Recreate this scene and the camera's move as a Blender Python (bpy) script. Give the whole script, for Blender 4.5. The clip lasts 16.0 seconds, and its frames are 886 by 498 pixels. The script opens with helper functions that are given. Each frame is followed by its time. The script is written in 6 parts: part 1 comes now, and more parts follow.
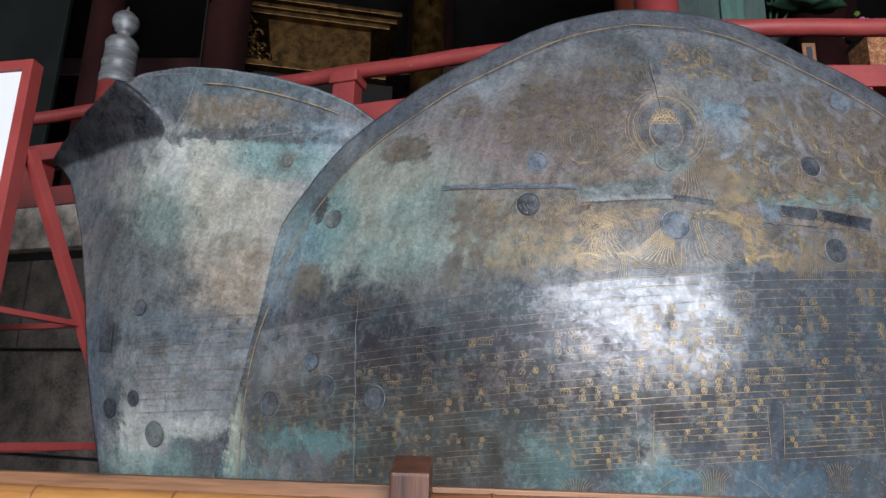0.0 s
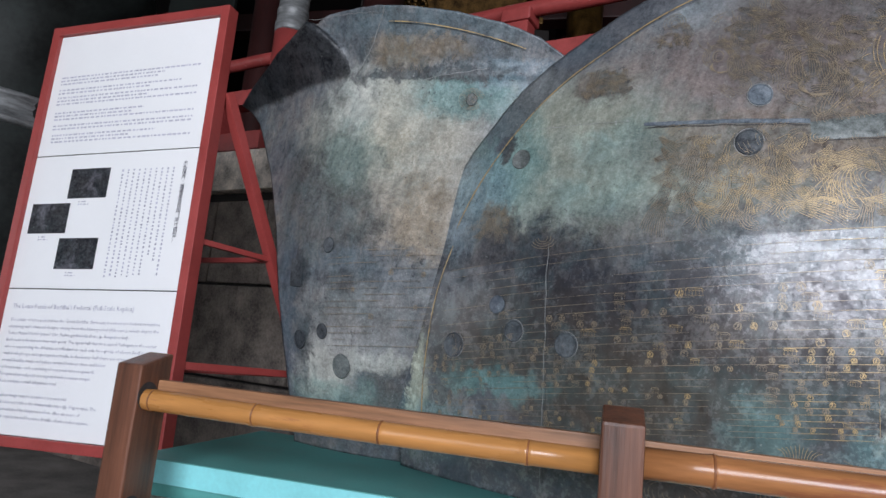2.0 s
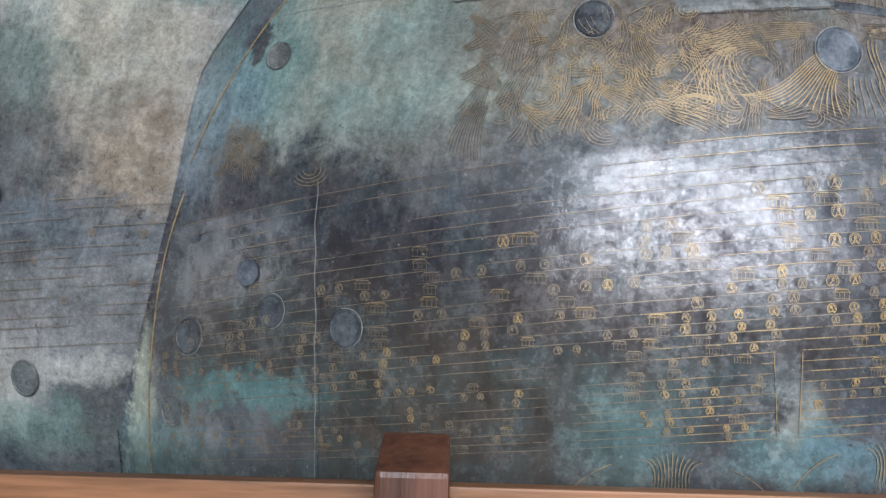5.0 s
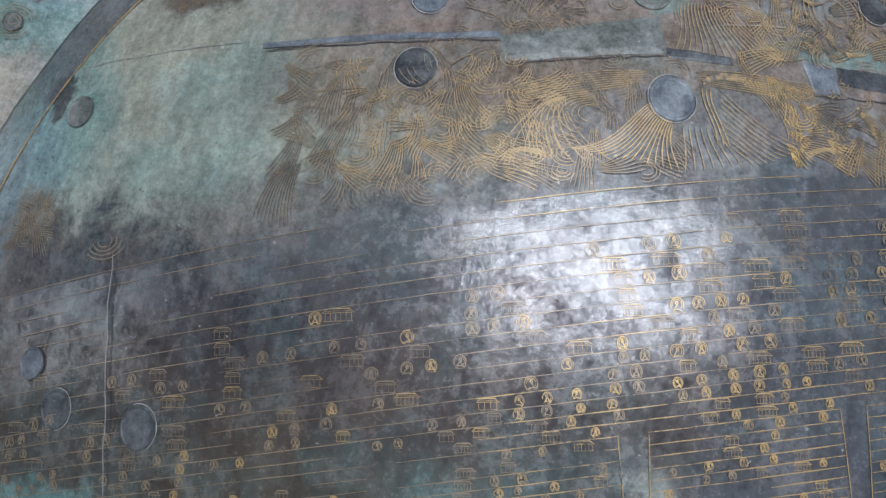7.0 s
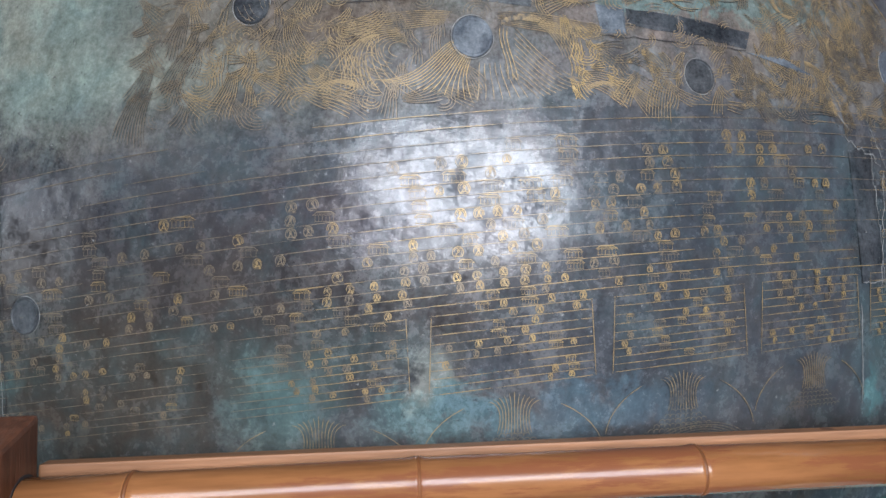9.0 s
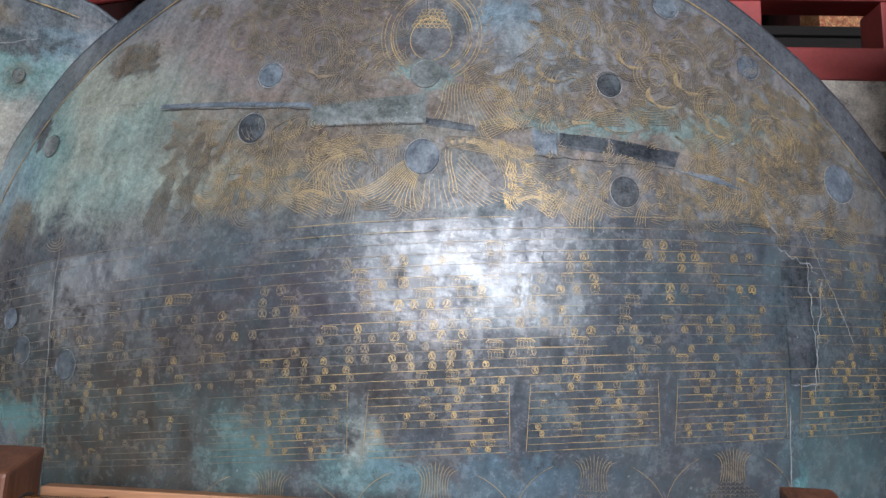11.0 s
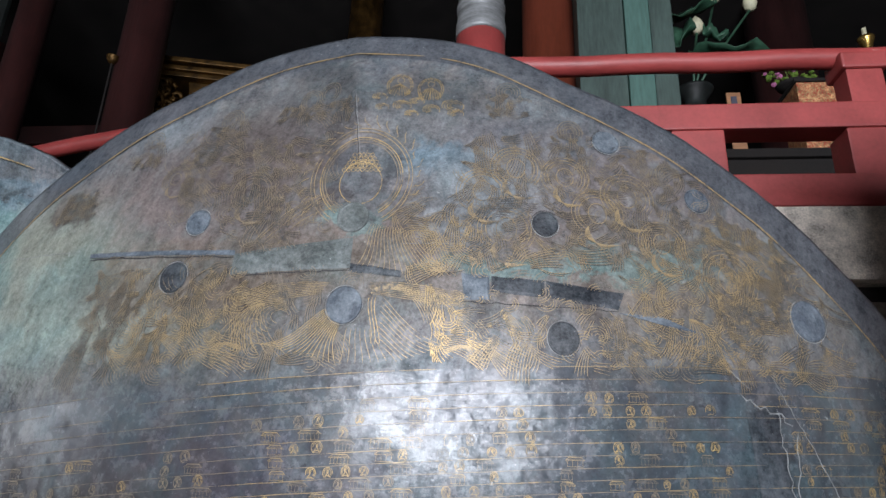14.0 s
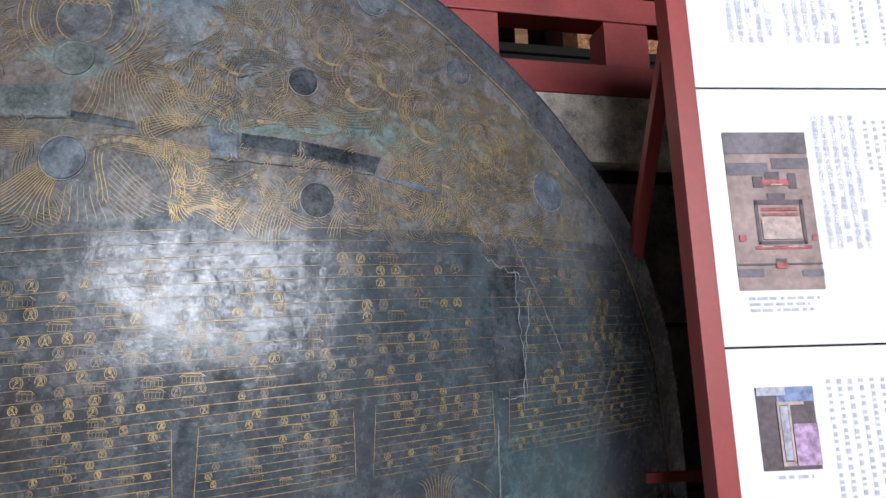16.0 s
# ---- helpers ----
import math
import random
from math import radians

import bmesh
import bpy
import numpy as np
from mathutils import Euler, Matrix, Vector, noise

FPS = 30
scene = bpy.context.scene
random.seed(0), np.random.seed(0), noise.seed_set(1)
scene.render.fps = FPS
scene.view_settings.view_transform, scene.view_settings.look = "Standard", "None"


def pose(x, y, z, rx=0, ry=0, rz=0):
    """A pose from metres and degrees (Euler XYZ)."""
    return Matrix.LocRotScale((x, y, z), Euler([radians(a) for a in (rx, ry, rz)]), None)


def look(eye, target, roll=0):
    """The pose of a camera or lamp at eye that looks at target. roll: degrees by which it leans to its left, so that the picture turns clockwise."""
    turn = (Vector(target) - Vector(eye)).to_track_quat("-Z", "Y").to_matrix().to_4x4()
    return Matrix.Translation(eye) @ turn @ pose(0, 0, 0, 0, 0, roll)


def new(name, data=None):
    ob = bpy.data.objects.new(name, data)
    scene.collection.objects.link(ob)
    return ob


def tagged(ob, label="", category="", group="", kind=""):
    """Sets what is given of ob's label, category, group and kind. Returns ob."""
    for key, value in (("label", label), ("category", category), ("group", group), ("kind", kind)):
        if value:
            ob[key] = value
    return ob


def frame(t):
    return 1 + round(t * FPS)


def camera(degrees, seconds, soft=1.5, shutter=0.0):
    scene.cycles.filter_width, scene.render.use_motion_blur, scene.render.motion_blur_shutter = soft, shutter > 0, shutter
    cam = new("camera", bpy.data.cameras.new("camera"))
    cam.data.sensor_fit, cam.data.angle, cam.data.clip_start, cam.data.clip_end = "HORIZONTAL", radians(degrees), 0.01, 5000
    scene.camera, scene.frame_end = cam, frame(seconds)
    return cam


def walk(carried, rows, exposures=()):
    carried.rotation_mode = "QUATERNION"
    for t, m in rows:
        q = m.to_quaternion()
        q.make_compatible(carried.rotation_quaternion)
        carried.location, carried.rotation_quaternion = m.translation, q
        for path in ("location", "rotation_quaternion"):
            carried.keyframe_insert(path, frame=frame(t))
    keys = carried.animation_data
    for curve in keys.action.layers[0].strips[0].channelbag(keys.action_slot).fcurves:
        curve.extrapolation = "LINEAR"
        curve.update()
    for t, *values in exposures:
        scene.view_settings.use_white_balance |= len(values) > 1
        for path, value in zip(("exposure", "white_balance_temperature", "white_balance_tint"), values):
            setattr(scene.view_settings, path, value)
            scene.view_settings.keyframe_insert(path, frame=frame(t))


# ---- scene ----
cam = camera(69.2, 16.0)
METRES, EYE, TILT, LEAN, TURN = 3.0, 1.25, 0.0, 0.0, 3.5
ROWS = [
    (0.0, 0.0, 0.0, 0.0, -0.4, 13.69, -1.64),
    (0.5, -0.0217, 0.0053, 0.0047, 3.65, 14.1, -2.6),
    (1.0, -0.0438, 0.0095, 0.0048, 8.26, 13.6, -4.0),
    (1.5, -0.0623, 0.0125, 0.0009, 11.15, 12.83, -5.17),
    (2.0, -0.0777, 0.0297, -0.0144, 10.74, 9.01, -5.57),
    (2.5, -0.0926, 0.0483, -0.0272, 9.74, 7.22, -4.88),
    (3.0, -0.0648, 0.0989, -0.025, 7.22, 5.58, -3.65),
    (5.5, -0.0092, 0.3351, 0.0251, -3.57, 7.26, -1.09),
    (6.0, 0.0197, 0.3556, 0.0375, -3.45, 8.63, -0.54),
    (6.5, 0.0411, 0.3554, 0.0428, -4.33, 10.49, 0.33),
    (7.0, 0.0654, 0.3495, 0.035, -7.4, 11.27, 1.28),
    (7.5, 0.0847, 0.3412, 0.0294, -10.58, 9.51, 2.65),
    (8.0, 0.1146, 0.3094, 0.021, -10.0, 8.45, 2.69),
    (8.5, 0.1444, 0.2823, 0.0158, -9.72, 3.86, 2.07),
    (11.0, 0.295, 0.151, 0.0385, -0.55, 8.86, -2.43),
    (11.5, 0.3149, 0.1451, 0.0508, 0.1, 11.26, -2.36),
    (12.0, 0.3421, 0.1777, 0.061, 1.86, 13.0, -2.72),
    (12.5, 0.3674, 0.1969, 0.0664, 4.08, 15.42, -3.24),
    (13.0, 0.371, 0.1942, 0.0729, 5.03, 16.86, -2.48),
    (13.5, 0.3786, 0.1874, 0.0758, 3.12, 18.23, -1.9),
    (14.0, 0.3812, 0.1867, 0.0771, 1.77, 19.41, -1.77),
    (14.5, 0.3951, 0.19, 0.0736, -3.49, 18.09, -0.61),
    (15.0, 0.4095, 0.1916, 0.0656, -8.94, 14.78, 0.26),
    (15.5, 0.4189, 0.1983, 0.0575, -12.9, 12.1, 0.92),
    (16.0, 0.4212, 0.2016, 0.0533, -15.6, 10.02, 1.64),
]
walk(cam, [(t, pose(0, 0, EYE, TILT, LEAN, TURN) @ pose(METRES * x, METRES * y, METRES * z, 90 + pitch, roll, yaw)) for t, x, y, z, yaw, pitch, roll in ROWS], exposures=[(0.0, 0.02), (0.5, 0.08), (1.0, 0.0), (1.6, -0.16), (3.0, -0.18), (5.5, 0.03), (8.5, -0.03), (11.0, 0.06), (14.5, 0.05), (15.2, -0.12), (16.0, -0.28)])

# ---- world, sun, large lights ----
world = bpy.data.worlds.new("world")
scene.world = world
world.use_nodes = True
wn = world.node_tree.nodes
sky = wn.new("ShaderNodeTexSky")
sky.sky_type, sky.sun_disc = "NISHITA", False
sky.sun_elevation, sky.sun_rotation = radians(50), radians(180)
world.node_tree.links.new(sky.outputs[0], wn["Background"].inputs[0])
wn["Background"].inputs[1].default_value = 0.12
sun_data = bpy.data.lights.new("sun", "SUN")
sun_data.energy, sun_data.angle, sun_data.color = 2.5, radians(0.5), (1, 0.95, 0.88)
sun = new("sun", sun_data)
sun.matrix_world = look((0, -20, 24), (0, 0, 0))


def opening_light(name, x, z, w, h, watts):
    """Daylight that enters through an opening of the front wall; also builds the added side fill."""
    data = bpy.data.lights.new(name, "AREA")
    data.shape, data.size, data.size_y, data.energy = "RECTANGLE", w, h, watts
    data.color = (0.94, 0.97, 1.07)
    ob = new(name, data)
    ob.matrix_world = look((x, -7.1, z), (x, 2.0, z))
    return ob


opening_light("daylight", 1.85, 3.45, 6.6, 3.6, 1270)
# unseen fill from the west, added to brighten the left board and second petal
opening_light("side_fill", 0, 2.8, 6.0, 3.9, 150).matrix_world = look((-13.9, -2.0, 2.8), (0.0, -2.0, 2.8))


# ---- materials ----
def nodes_of(name):
    m = bpy.data.materials.new(name)
    m.use_nodes = True
    return m, m.node_tree.nodes, m.node_tree.links, m.node_tree.nodes["Principled BSDF"]


def noise_node(n, l, vec, scale, detail=5, rough=0.6, distortion=0.0):
    t = n.new("ShaderNodeTexNoise")
    t.inputs["Scale"].default_value, t.inputs["Detail"].default_value = scale, detail
    t.inputs["Roughness"].default_value, t.inputs["Distortion"].default_value = rough, distortion
    l.new(vec, t.inputs["Vector"])
    return t


def ramp_node(n, l, fac, stops):
    r = n.new("ShaderNodeValToRGB")
    e = r.color_ramp.elements
    while len(e) < len(stops):
        e.new(0.5)
    for k, (p, c) in zip(e, stops):
        k.position = p
        k.color = (*c, 1) if isinstance(c, tuple) else (c, c, c, 1)
    l.new(fac, r.inputs[0])
    return r


def mix_node(n, l, fac, a, b, mode="MIX"):
    """Mix of two colours; each of the three is a socket or a value."""
    k = n.new("ShaderNodeMix")
    k.data_type, k.blend_type = "RGBA", mode
    for sock, v in ((k.inputs[0], fac), (k.inputs[6], a), (k.inputs[7], b)):
        if isinstance(v, (int, float)):
            sock.default_value = v
        elif isinstance(v, tuple):
            sock.default_value = (*v, 1)
        else:
            l.new(v, sock)
    return k.outputs[2]


def math_node(n, l, op, a, b=0.0, c=0.0):
    k = n.new("ShaderNodeMath")
    k.operation = op
    for sock, v in zip(k.inputs, (a, b, c)):
        if isinstance(v, (int, float)):
            sock.default_value = v
        else:
            l.new(v, sock)
    return k.outputs[0]


def material(name, color, rough=0.6, metal=0.0, var=0.15, scale=6.0, bump=0.1, fine=60.0, stretch=(1, 1, 1), wear=None, wear_at=0.66):
    """A painted, stony or wooden surface: two scales of noise, and worn spots in another colour."""
    m, n, l, b = nodes_of(name)
    tc = n.new("ShaderNodeTexCoord")
    mp = n.new("ShaderNodeMapping")
    mp.inputs["Scale"].default_value = stretch
    l.new(tc.outputs["Object"], mp.inputs[0])
    big = noise_node(n, l, mp.outputs[0], scale, 6)
    small = noise_node(n, l, mp.outputs[0], fine, 4)
    lo = tuple(c * (1 - 1.6 * var) for c in color)
    hi = tuple(min(1, c * (1 + 1.6 * var)) for c in color)
    v = math_node(n, l, "MULTIPLY_ADD", small.outputs[0], 0.45, math_node(n, l, "MULTIPLY_ADD", big.outputs[0], 1.0, -0.22))
    col = ramp_node(n, l, v, [(0.3, lo), (0.7, hi)]).outputs[0]
    if wear:
        w = noise_node(n, l, mp.outputs[0], scale * 3.3, 8, 0.7)
        col = mix_node(n, l, ramp_node(n, l, w.outputs[0], [(wear_at, 0.0), (wear_at + 0.05, 1.0)]).outputs[0], col, wear)
    l.new(col, b.inputs["Base Color"])
    l.new(ramp_node(n, l, big.outputs[0], [(0.2, max(0.02, rough - 0.1)), (0.8, min(1.0, rough + 0.12))]).outputs[0], b.inputs["Roughness"])
    b.inputs["Metallic"].default_value = metal
    if bump:
        bp = n.new("ShaderNodeBump")
        bp.inputs["Strength"].default_value, bp.inputs["Distance"].default_value = bump, 0.01
        l.new(small.outputs[0], bp.inputs["Height"])
        l.new(bp.outputs[0], b.inputs["Normal"])
    return m


RED = material("red_paint", (0.30, 0.048, 0.045), 0.5, 0, 0.14, 5, 0.05)
RAIL_RED = material("worn_red_paint", (0.31, 0.05, 0.047), 0.45, 0, 0.16, 7, 0.08, 60, (0.4, 1, 1), (0.5, 0.33, 0.3), 0.64)
SIGN_RED = material("sign_red_paint", (0.34, 0.055, 0.05), 0.42, 0, 0.08, 5, 0.03, 60, (1, 1, 1), (0.2, 0.05, 0.045), 0.74)
STONE = material("granite", (0.62, 0.55, 0.48), 0.85, 0, 0.4, 9, 0.5, 120)
DARKSTONE = material("weathered_stone", (0.16, 0.135, 0.115), 0.9, 0, 0.45, 4, 0.5, 60)
WOOD = material("post_wood", (0.125, 0.05, 0.028), 0.42, 0, 0.4, 9, 0.25, 80, (1, 1, 0.06), (0.34, 0.19, 0.11), 0.68)
RAIL_WOOD = material("rail_wood", (0.36, 0.175, 0.085), 0.5, 0, 0.35, 9, 0.15, 70, (0.06, 1, 1))
BAMBOO = material("bamboo", (0.47, 0.215, 0.065), 0.26, 0, 0.17, 7, 0.03, 50, (0.12, 1, 1), (0.42, 0.17, 0.06), 0.62)
BAMBOO_BROWN = material("brown_bamboo", (0.4, 0.17, 0.065), 0.24, 0, 0.25, 5, 0.03, 50, (0.12, 1, 1), (0.3, 0.11, 0.05), 0.5)
BAMBOO_NODE = material("bamboo_node", (0.23, 0.085, 0.03), 0.45, 0, 0.2, 9, 0.1)
TEAL = material("teal_paint", (0.1, 0.37, 0.345), 0.5, 0, 0.08, 4, 0.04, 60, (1, 1, 1), (0.14, 0.33, 0.3), 0.72)
# paler copy of the teal, with the front face's light put into it
TEAL_LIT = material("lit_teal_paint", (0.27, 0.74, 0.77), 0.5, 0, 0.06, 6, 0.04, 60, (1, 1, 1), (0.06, 0.3, 0.28), 0.73)
PAPER = material("paper", (0.9, 0.91, 0.92), 0.55, 0, 0.01, 3, 0.0)
INK = material("print_ink", (0.07, 0.07, 0.1), 0.6, 0, 0.1, 9, 0.0)
PALE_INK = material("faded_ink", (0.55, 0.55, 0.64), 0.6, 0, 0.1, 60, 0.0)
GREY_INK = material("grey_ink", (0.47, 0.47, 0.56), 0.6, 0, 0.2, 60, 0.0)
# hall interior: base colours near black, with its deep shade put into them
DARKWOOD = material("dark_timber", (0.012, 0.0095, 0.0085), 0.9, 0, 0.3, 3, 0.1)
HALL_RED_SHADED = material("shaded_red_column", (0.032, 0.0065, 0.006), 0.6, 0, 0.3, 3, 0.05, 40, (1, 1, 0.3))
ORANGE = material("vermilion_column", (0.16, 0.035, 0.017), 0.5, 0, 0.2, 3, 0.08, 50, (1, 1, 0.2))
GREEN = material("green_paint", (0.05, 0.08, 0.07), 0.6, 0, 0.3, 5, 0.08, 50, (1, 1, 0.15))
GREEN_LIGHT = material("pale_green_paint", (0.065, 0.14, 0.118), 0.6, 0, 0.25, 5, 0.08, 50, (1, 1, 0.15))
GREEN_SHADED = material("shaded_green_paint", (0.005, 0.009, 0.0075), 0.7, 0, 0.3, 3, 0.05)
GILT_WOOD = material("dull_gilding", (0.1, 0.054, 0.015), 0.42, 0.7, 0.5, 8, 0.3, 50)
BRASS = material("bright_brass", (0.7, 0.45, 0.13), 0.25, 0.9, 0.2, 8, 0.05)
STEEL = material("zinc_cap", (0.22, 0.23, 0.235), 0.5, 0.4, 0.3, 6, 0.08, 50, (1, 1, 6))
URN = material("dark_bronze", (0.018, 0.023, 0.022), 0.6, 0.3, 0.4, 2, 0.2, 20)
FLOOR = material("floor_stone", (0.2, 0.185, 0.17), 0.9, 0, 0.25, 3, 0.2)
PLASTER = material("plaster", (0.42, 0.4, 0.37), 0.9, 0, 0.1, 1, 0.05)
LEAF = material("lotus_leaf", (0.035, 0.1, 0.06), 0.5, 0, 0.3, 6, 0.1)
BUD = material("lotus_bud", (0.62, 0.6, 0.42), 0.5, 0, 0.15, 9, 0.05)
PETALPINK = material("pink_flower", (0.5, 0.16, 0.33), 0.6, 0, 0.3, 20, 0.0)
FOLIAGE = material("flower_leaves", (0.12, 0.2, 0.03), 0.6, 0, 0.5, 20, 0.1)
BROCADE = material("brocade", (0.62, 0.35, 0.17), 0.4, 0.2, 0.5, 22, 0.1, 90, (1, 1, 1), (0.5, 0.06, 0.04), 0.5)


def patina(name, base_stops, patches, streak, rough=(0.17, 0.34), field=None, rim=None, tint=0.3):
    """Patinated bronze: a mottled ground with stains and painted shade, each of its own place and colour (x, z,
    half-width, half-height, colour, strength, softness).
    """
    m, n, l, b = nodes_of(name)
    tc = n.new("ShaderNodeTexCoord")
    pos = tc.outputs["Object"]
    flat = n.new("ShaderNodeVectorMath")
    flat.operation = "MULTIPLY"
    flat.inputs[1].default_value = (1, 0, 1)
    l.new(pos, flat.inputs[0])
    wide = noise_node(n, l, pos, 3.2, 7, 0.62)
    mid = noise_node(n, l, pos, 11, 7, 0.68, 0.4)
    fine = noise_node(n, l, pos, 55, 5, 0.7)
    mp = n.new("ShaderNodeMapping")
    mp.vector_type = "TEXTURE"
    mp.inputs["Scale"].default_value = tuple(1 / q for q in streak)
    mp.inputs["Rotation"].default_value = (0, radians(14), 0)
    l.new(pos, mp.inputs[0])
    brush = noise_node(n, l, mp.outputs[0], 18, 6, 0.68)
    v = math_node(n, l, "MULTIPLY_ADD", mid.outputs[0], 0.55, math_node(n, l, "MULTIPLY", wide.outputs[0], 0.45))
    col = ramp_node(n, l, v, base_stops).outputs[0]
    # uneven borders for the stains and painted shade
    shift = n.new("ShaderNodeVectorMath")
    shift.operation = "MULTIPLY_ADD"
    l.new(mid.outputs["Color"], shift.inputs[0])
    shift.inputs[1].default_value = (0.26, 0, 0.26)
    l.new(flat.outputs[0], shift.inputs[2])
    shift2 = n.new("ShaderNodeVectorMath")
    shift2.operation = "MULTIPLY_ADD"
    l.new(fine.outputs["Color"], shift2.inputs[0])
    shift2.inputs[1].default_value = (0.05, 0, 0.05)
    l.new(shift.outputs[0], shift2.inputs[2])

    where = [shift2.outputs[0], 0]

    def stain_shade(col, x, z, rx, rz, c, amount, soft):
        where[1] += 1
        if where[1] % 6 == 0:
            # stains and shade follow one another in groups, which keeps the shader within its memory
            step = n.new("ShaderNodeVectorMath")
            step.operation = "MULTIPLY_ADD"
            l.new(col, step.inputs[0])
            step.inputs[1].default_value = (1e-6, 1e-6, 1e-6)
            l.new(shift2.outputs[0], step.inputs[2])
            where[0] = step.outputs[0]
        at = n.new("ShaderNodeMapping")
        at.vector_type = "TEXTURE"
        at.inputs["Location"].default_value = (x + 0.155, 0, z + 0.155)
        at.inputs["Scale"].default_value = (rx, 1, rz)
        l.new(where[0], at.inputs[0])
        ln = n.new("ShaderNodeVectorMath")
        ln.operation = "LENGTH"
        l.new(at.outputs[0], ln.inputs[0])
        mr = n.new("ShaderNodeMapRange")
        mr.interpolation_type = "SMOOTHSTEP"
        l.new(ln.outputs["Value"], mr.inputs[0])
        for i, q in ((1, 1.0 + soft), (2, max(0.0, 1.0 - soft)), (3, 0.0), (4, amount)):
            mr.inputs[i].default_value = q
        return mix_node(n, l, mr.outputs[0], col, c)

    high = [p for p in patches if p[1] > 1.62]
    for p in high:
        col = stain_shade(col, *p)
    if field:
        # a field of its own colour below the first engraved line
        sep = n.new("ShaderNodeSeparateXYZ")
        l.new(pos, sep.inputs[0])
        dx = math_node(n, l, "SUBTRACT", sep.outputs[0], 0.69)
        edge = math_node(n, l, "MULTIPLY_ADD", dx, 0.078, 1.712)
        edge = math_node(n, l, "SUBTRACT", edge, math_node(n, l, "MULTIPLY", math_node(n, l, "MULTIPLY", dx, dx), 0.02))
        below = n.new("ShaderNodeMapRange")
        l.new(math_node(n, l, "SUBTRACT", edge, sep.outputs[2]), below.inputs[0])
        below.inputs[1].default_value, below.inputs[2].default_value = -0.004, 0.006
        across = n.new("ShaderNodeMapRange")
        l.new(math_node(n, l, "MULTIPLY_ADD", mid.outputs[0], 0.5, sep.outputs[0]), across.inputs[0])
        across.inputs[1].default_value, across.inputs[2].default_value, across.inputs[4].default_value = 0.1, 0.9, 0.68
        col = mix_node(n, l, math_node(n, l, "MULTIPLY", below.outputs[0], across.outputs[0]), col, field)
    for p in patches:
        if p not in high:
            col = stain_shade(col, *p)
    # drifts of verdigris, tan and slate over the stains and shade
    hue = n.new("ShaderNodeSeparateColor")
    l.new(mid.outputs["Color"], hue.inputs[0])
    drift = n.new("ShaderNodeSeparateColor")
    l.new(wide.outputs["Color"], drift.inputs[0])
    for a, c, amount in ((1, (0.12, 0.215, 0.235), 0.34), (2, (0.22, 0.175, 0.14), 0.26)):
        w = math_node(n, l, "MULTIPLY_ADD", hue.outputs[a], 0.6, math_node(n, l, "MULTIPLY", drift.outputs[a], 0.4))
        col = mix_node(n, l, ramp_node(n, l, w, [(0.46, 0.0), (0.7, amount * tint)]).outputs[0], col, c)
    # colour of the rim band; on the side petal, the bent corner's painted shade
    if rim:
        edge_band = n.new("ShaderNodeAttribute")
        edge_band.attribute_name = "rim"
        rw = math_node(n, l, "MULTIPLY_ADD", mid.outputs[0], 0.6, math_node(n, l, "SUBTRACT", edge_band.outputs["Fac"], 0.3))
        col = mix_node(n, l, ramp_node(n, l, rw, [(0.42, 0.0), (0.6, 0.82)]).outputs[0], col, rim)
    # brushed lights and darks, pits
    br = ramp_node(n, l, brush.outputs[0], [(0.3, 0.6), (0.5, 1.0), (0.7, 1.5)]).outputs[0]
    col = mix_node(n, l, 0.42, col, br, "MULTIPLY")
    mm = ramp_node(n, l, mid.outputs[0], [(0.32, 0.6), (0.5, 1.0), (0.68, 1.45)]).outputs[0]
    col = mix_node(n, l, 0.62, col, mm, "MULTIPLY")
    ff = ramp_node(n, l, fine.outputs[0], [(0.3, 0.62), (0.5, 1.0), (0.7, 1.45)]).outputs[0]
    col = mix_node(n, l, 0.55, col, ff, "MULTIPLY")
    grit = noise_node(n, l, pos, 150, 3, 0.6)
    col = mix_node(n, l, 0.45, col, ramp_node(n, l, grit.outputs[0], [(0.3, 0.65), (0.5, 1.0), (0.7, 1.4)]).outputs[0], "MULTIPLY")
    speck = noise_node(n, l, pos, 60, 3, 0.5)
    col = mix_node(n, l, ramp_node(n, l, speck.outputs[0], [(0.72, 0.0), (0.76, 0.6)]).outputs[0], col, (0.42, 0.44, 0.44))
    pits = noise_node(n, l, pos, 42, 4, 0.7, 0.3)
    pit = ramp_node(n, l, math_node(n, l, "MULTIPLY_ADD", drift.outputs[0], 0.35, pits.outputs[0]), [(0.82, 0.0), (0.88, 0.7)]).outputs[0]
    col = mix_node(n, l, pit, col, (0.03, 0.033, 0.042))
    col = mix_node(n, l, 1.0, col, (1.0, 0.985, 0.965), "MULTIPLY")
    l.new(col, b.inputs["Base Color"])
    rv = math_node(n, l, "MULTIPLY_ADD", fine.outputs[0], 0.4, math_node(n, l, "MULTIPLY", mid.outputs[0], 0.6))
    rg = ramp_node(n, l, rv, [(0.36, rough[0]), (0.5, (rough[0] + rough[1]) / 2), (0.62, rough[1])]).outputs[0]
    if field:
        # the figured zone is rougher than the polished field of lines
        rg = math_node(n, l, "ADD", rg, math_node(n, l, "MULTIPLY_ADD", below.outputs[0], -0.13, 0.13))
    l.new(rg, b.inputs["Roughness"])
    sp = math_node(n, l, "MULTIPLY_ADD", fine.outputs[0], 0.35, math_node(n, l, "MULTIPLY", brush.outputs[0], 0.2))
    sp = math_node(n, l, "MULTIPLY_ADD", mid.outputs[0], 0.3, sp)
    sp = math_node(n, l, "MULTIPLY_ADD", grit.outputs[0], 0.15, sp)
    l.new(ramp_node(n, l, sp, [(0.42, 0.04), (0.5, 0.4), (0.58, 0.8)]).outputs[0], b.inputs["Specular IOR Level"])
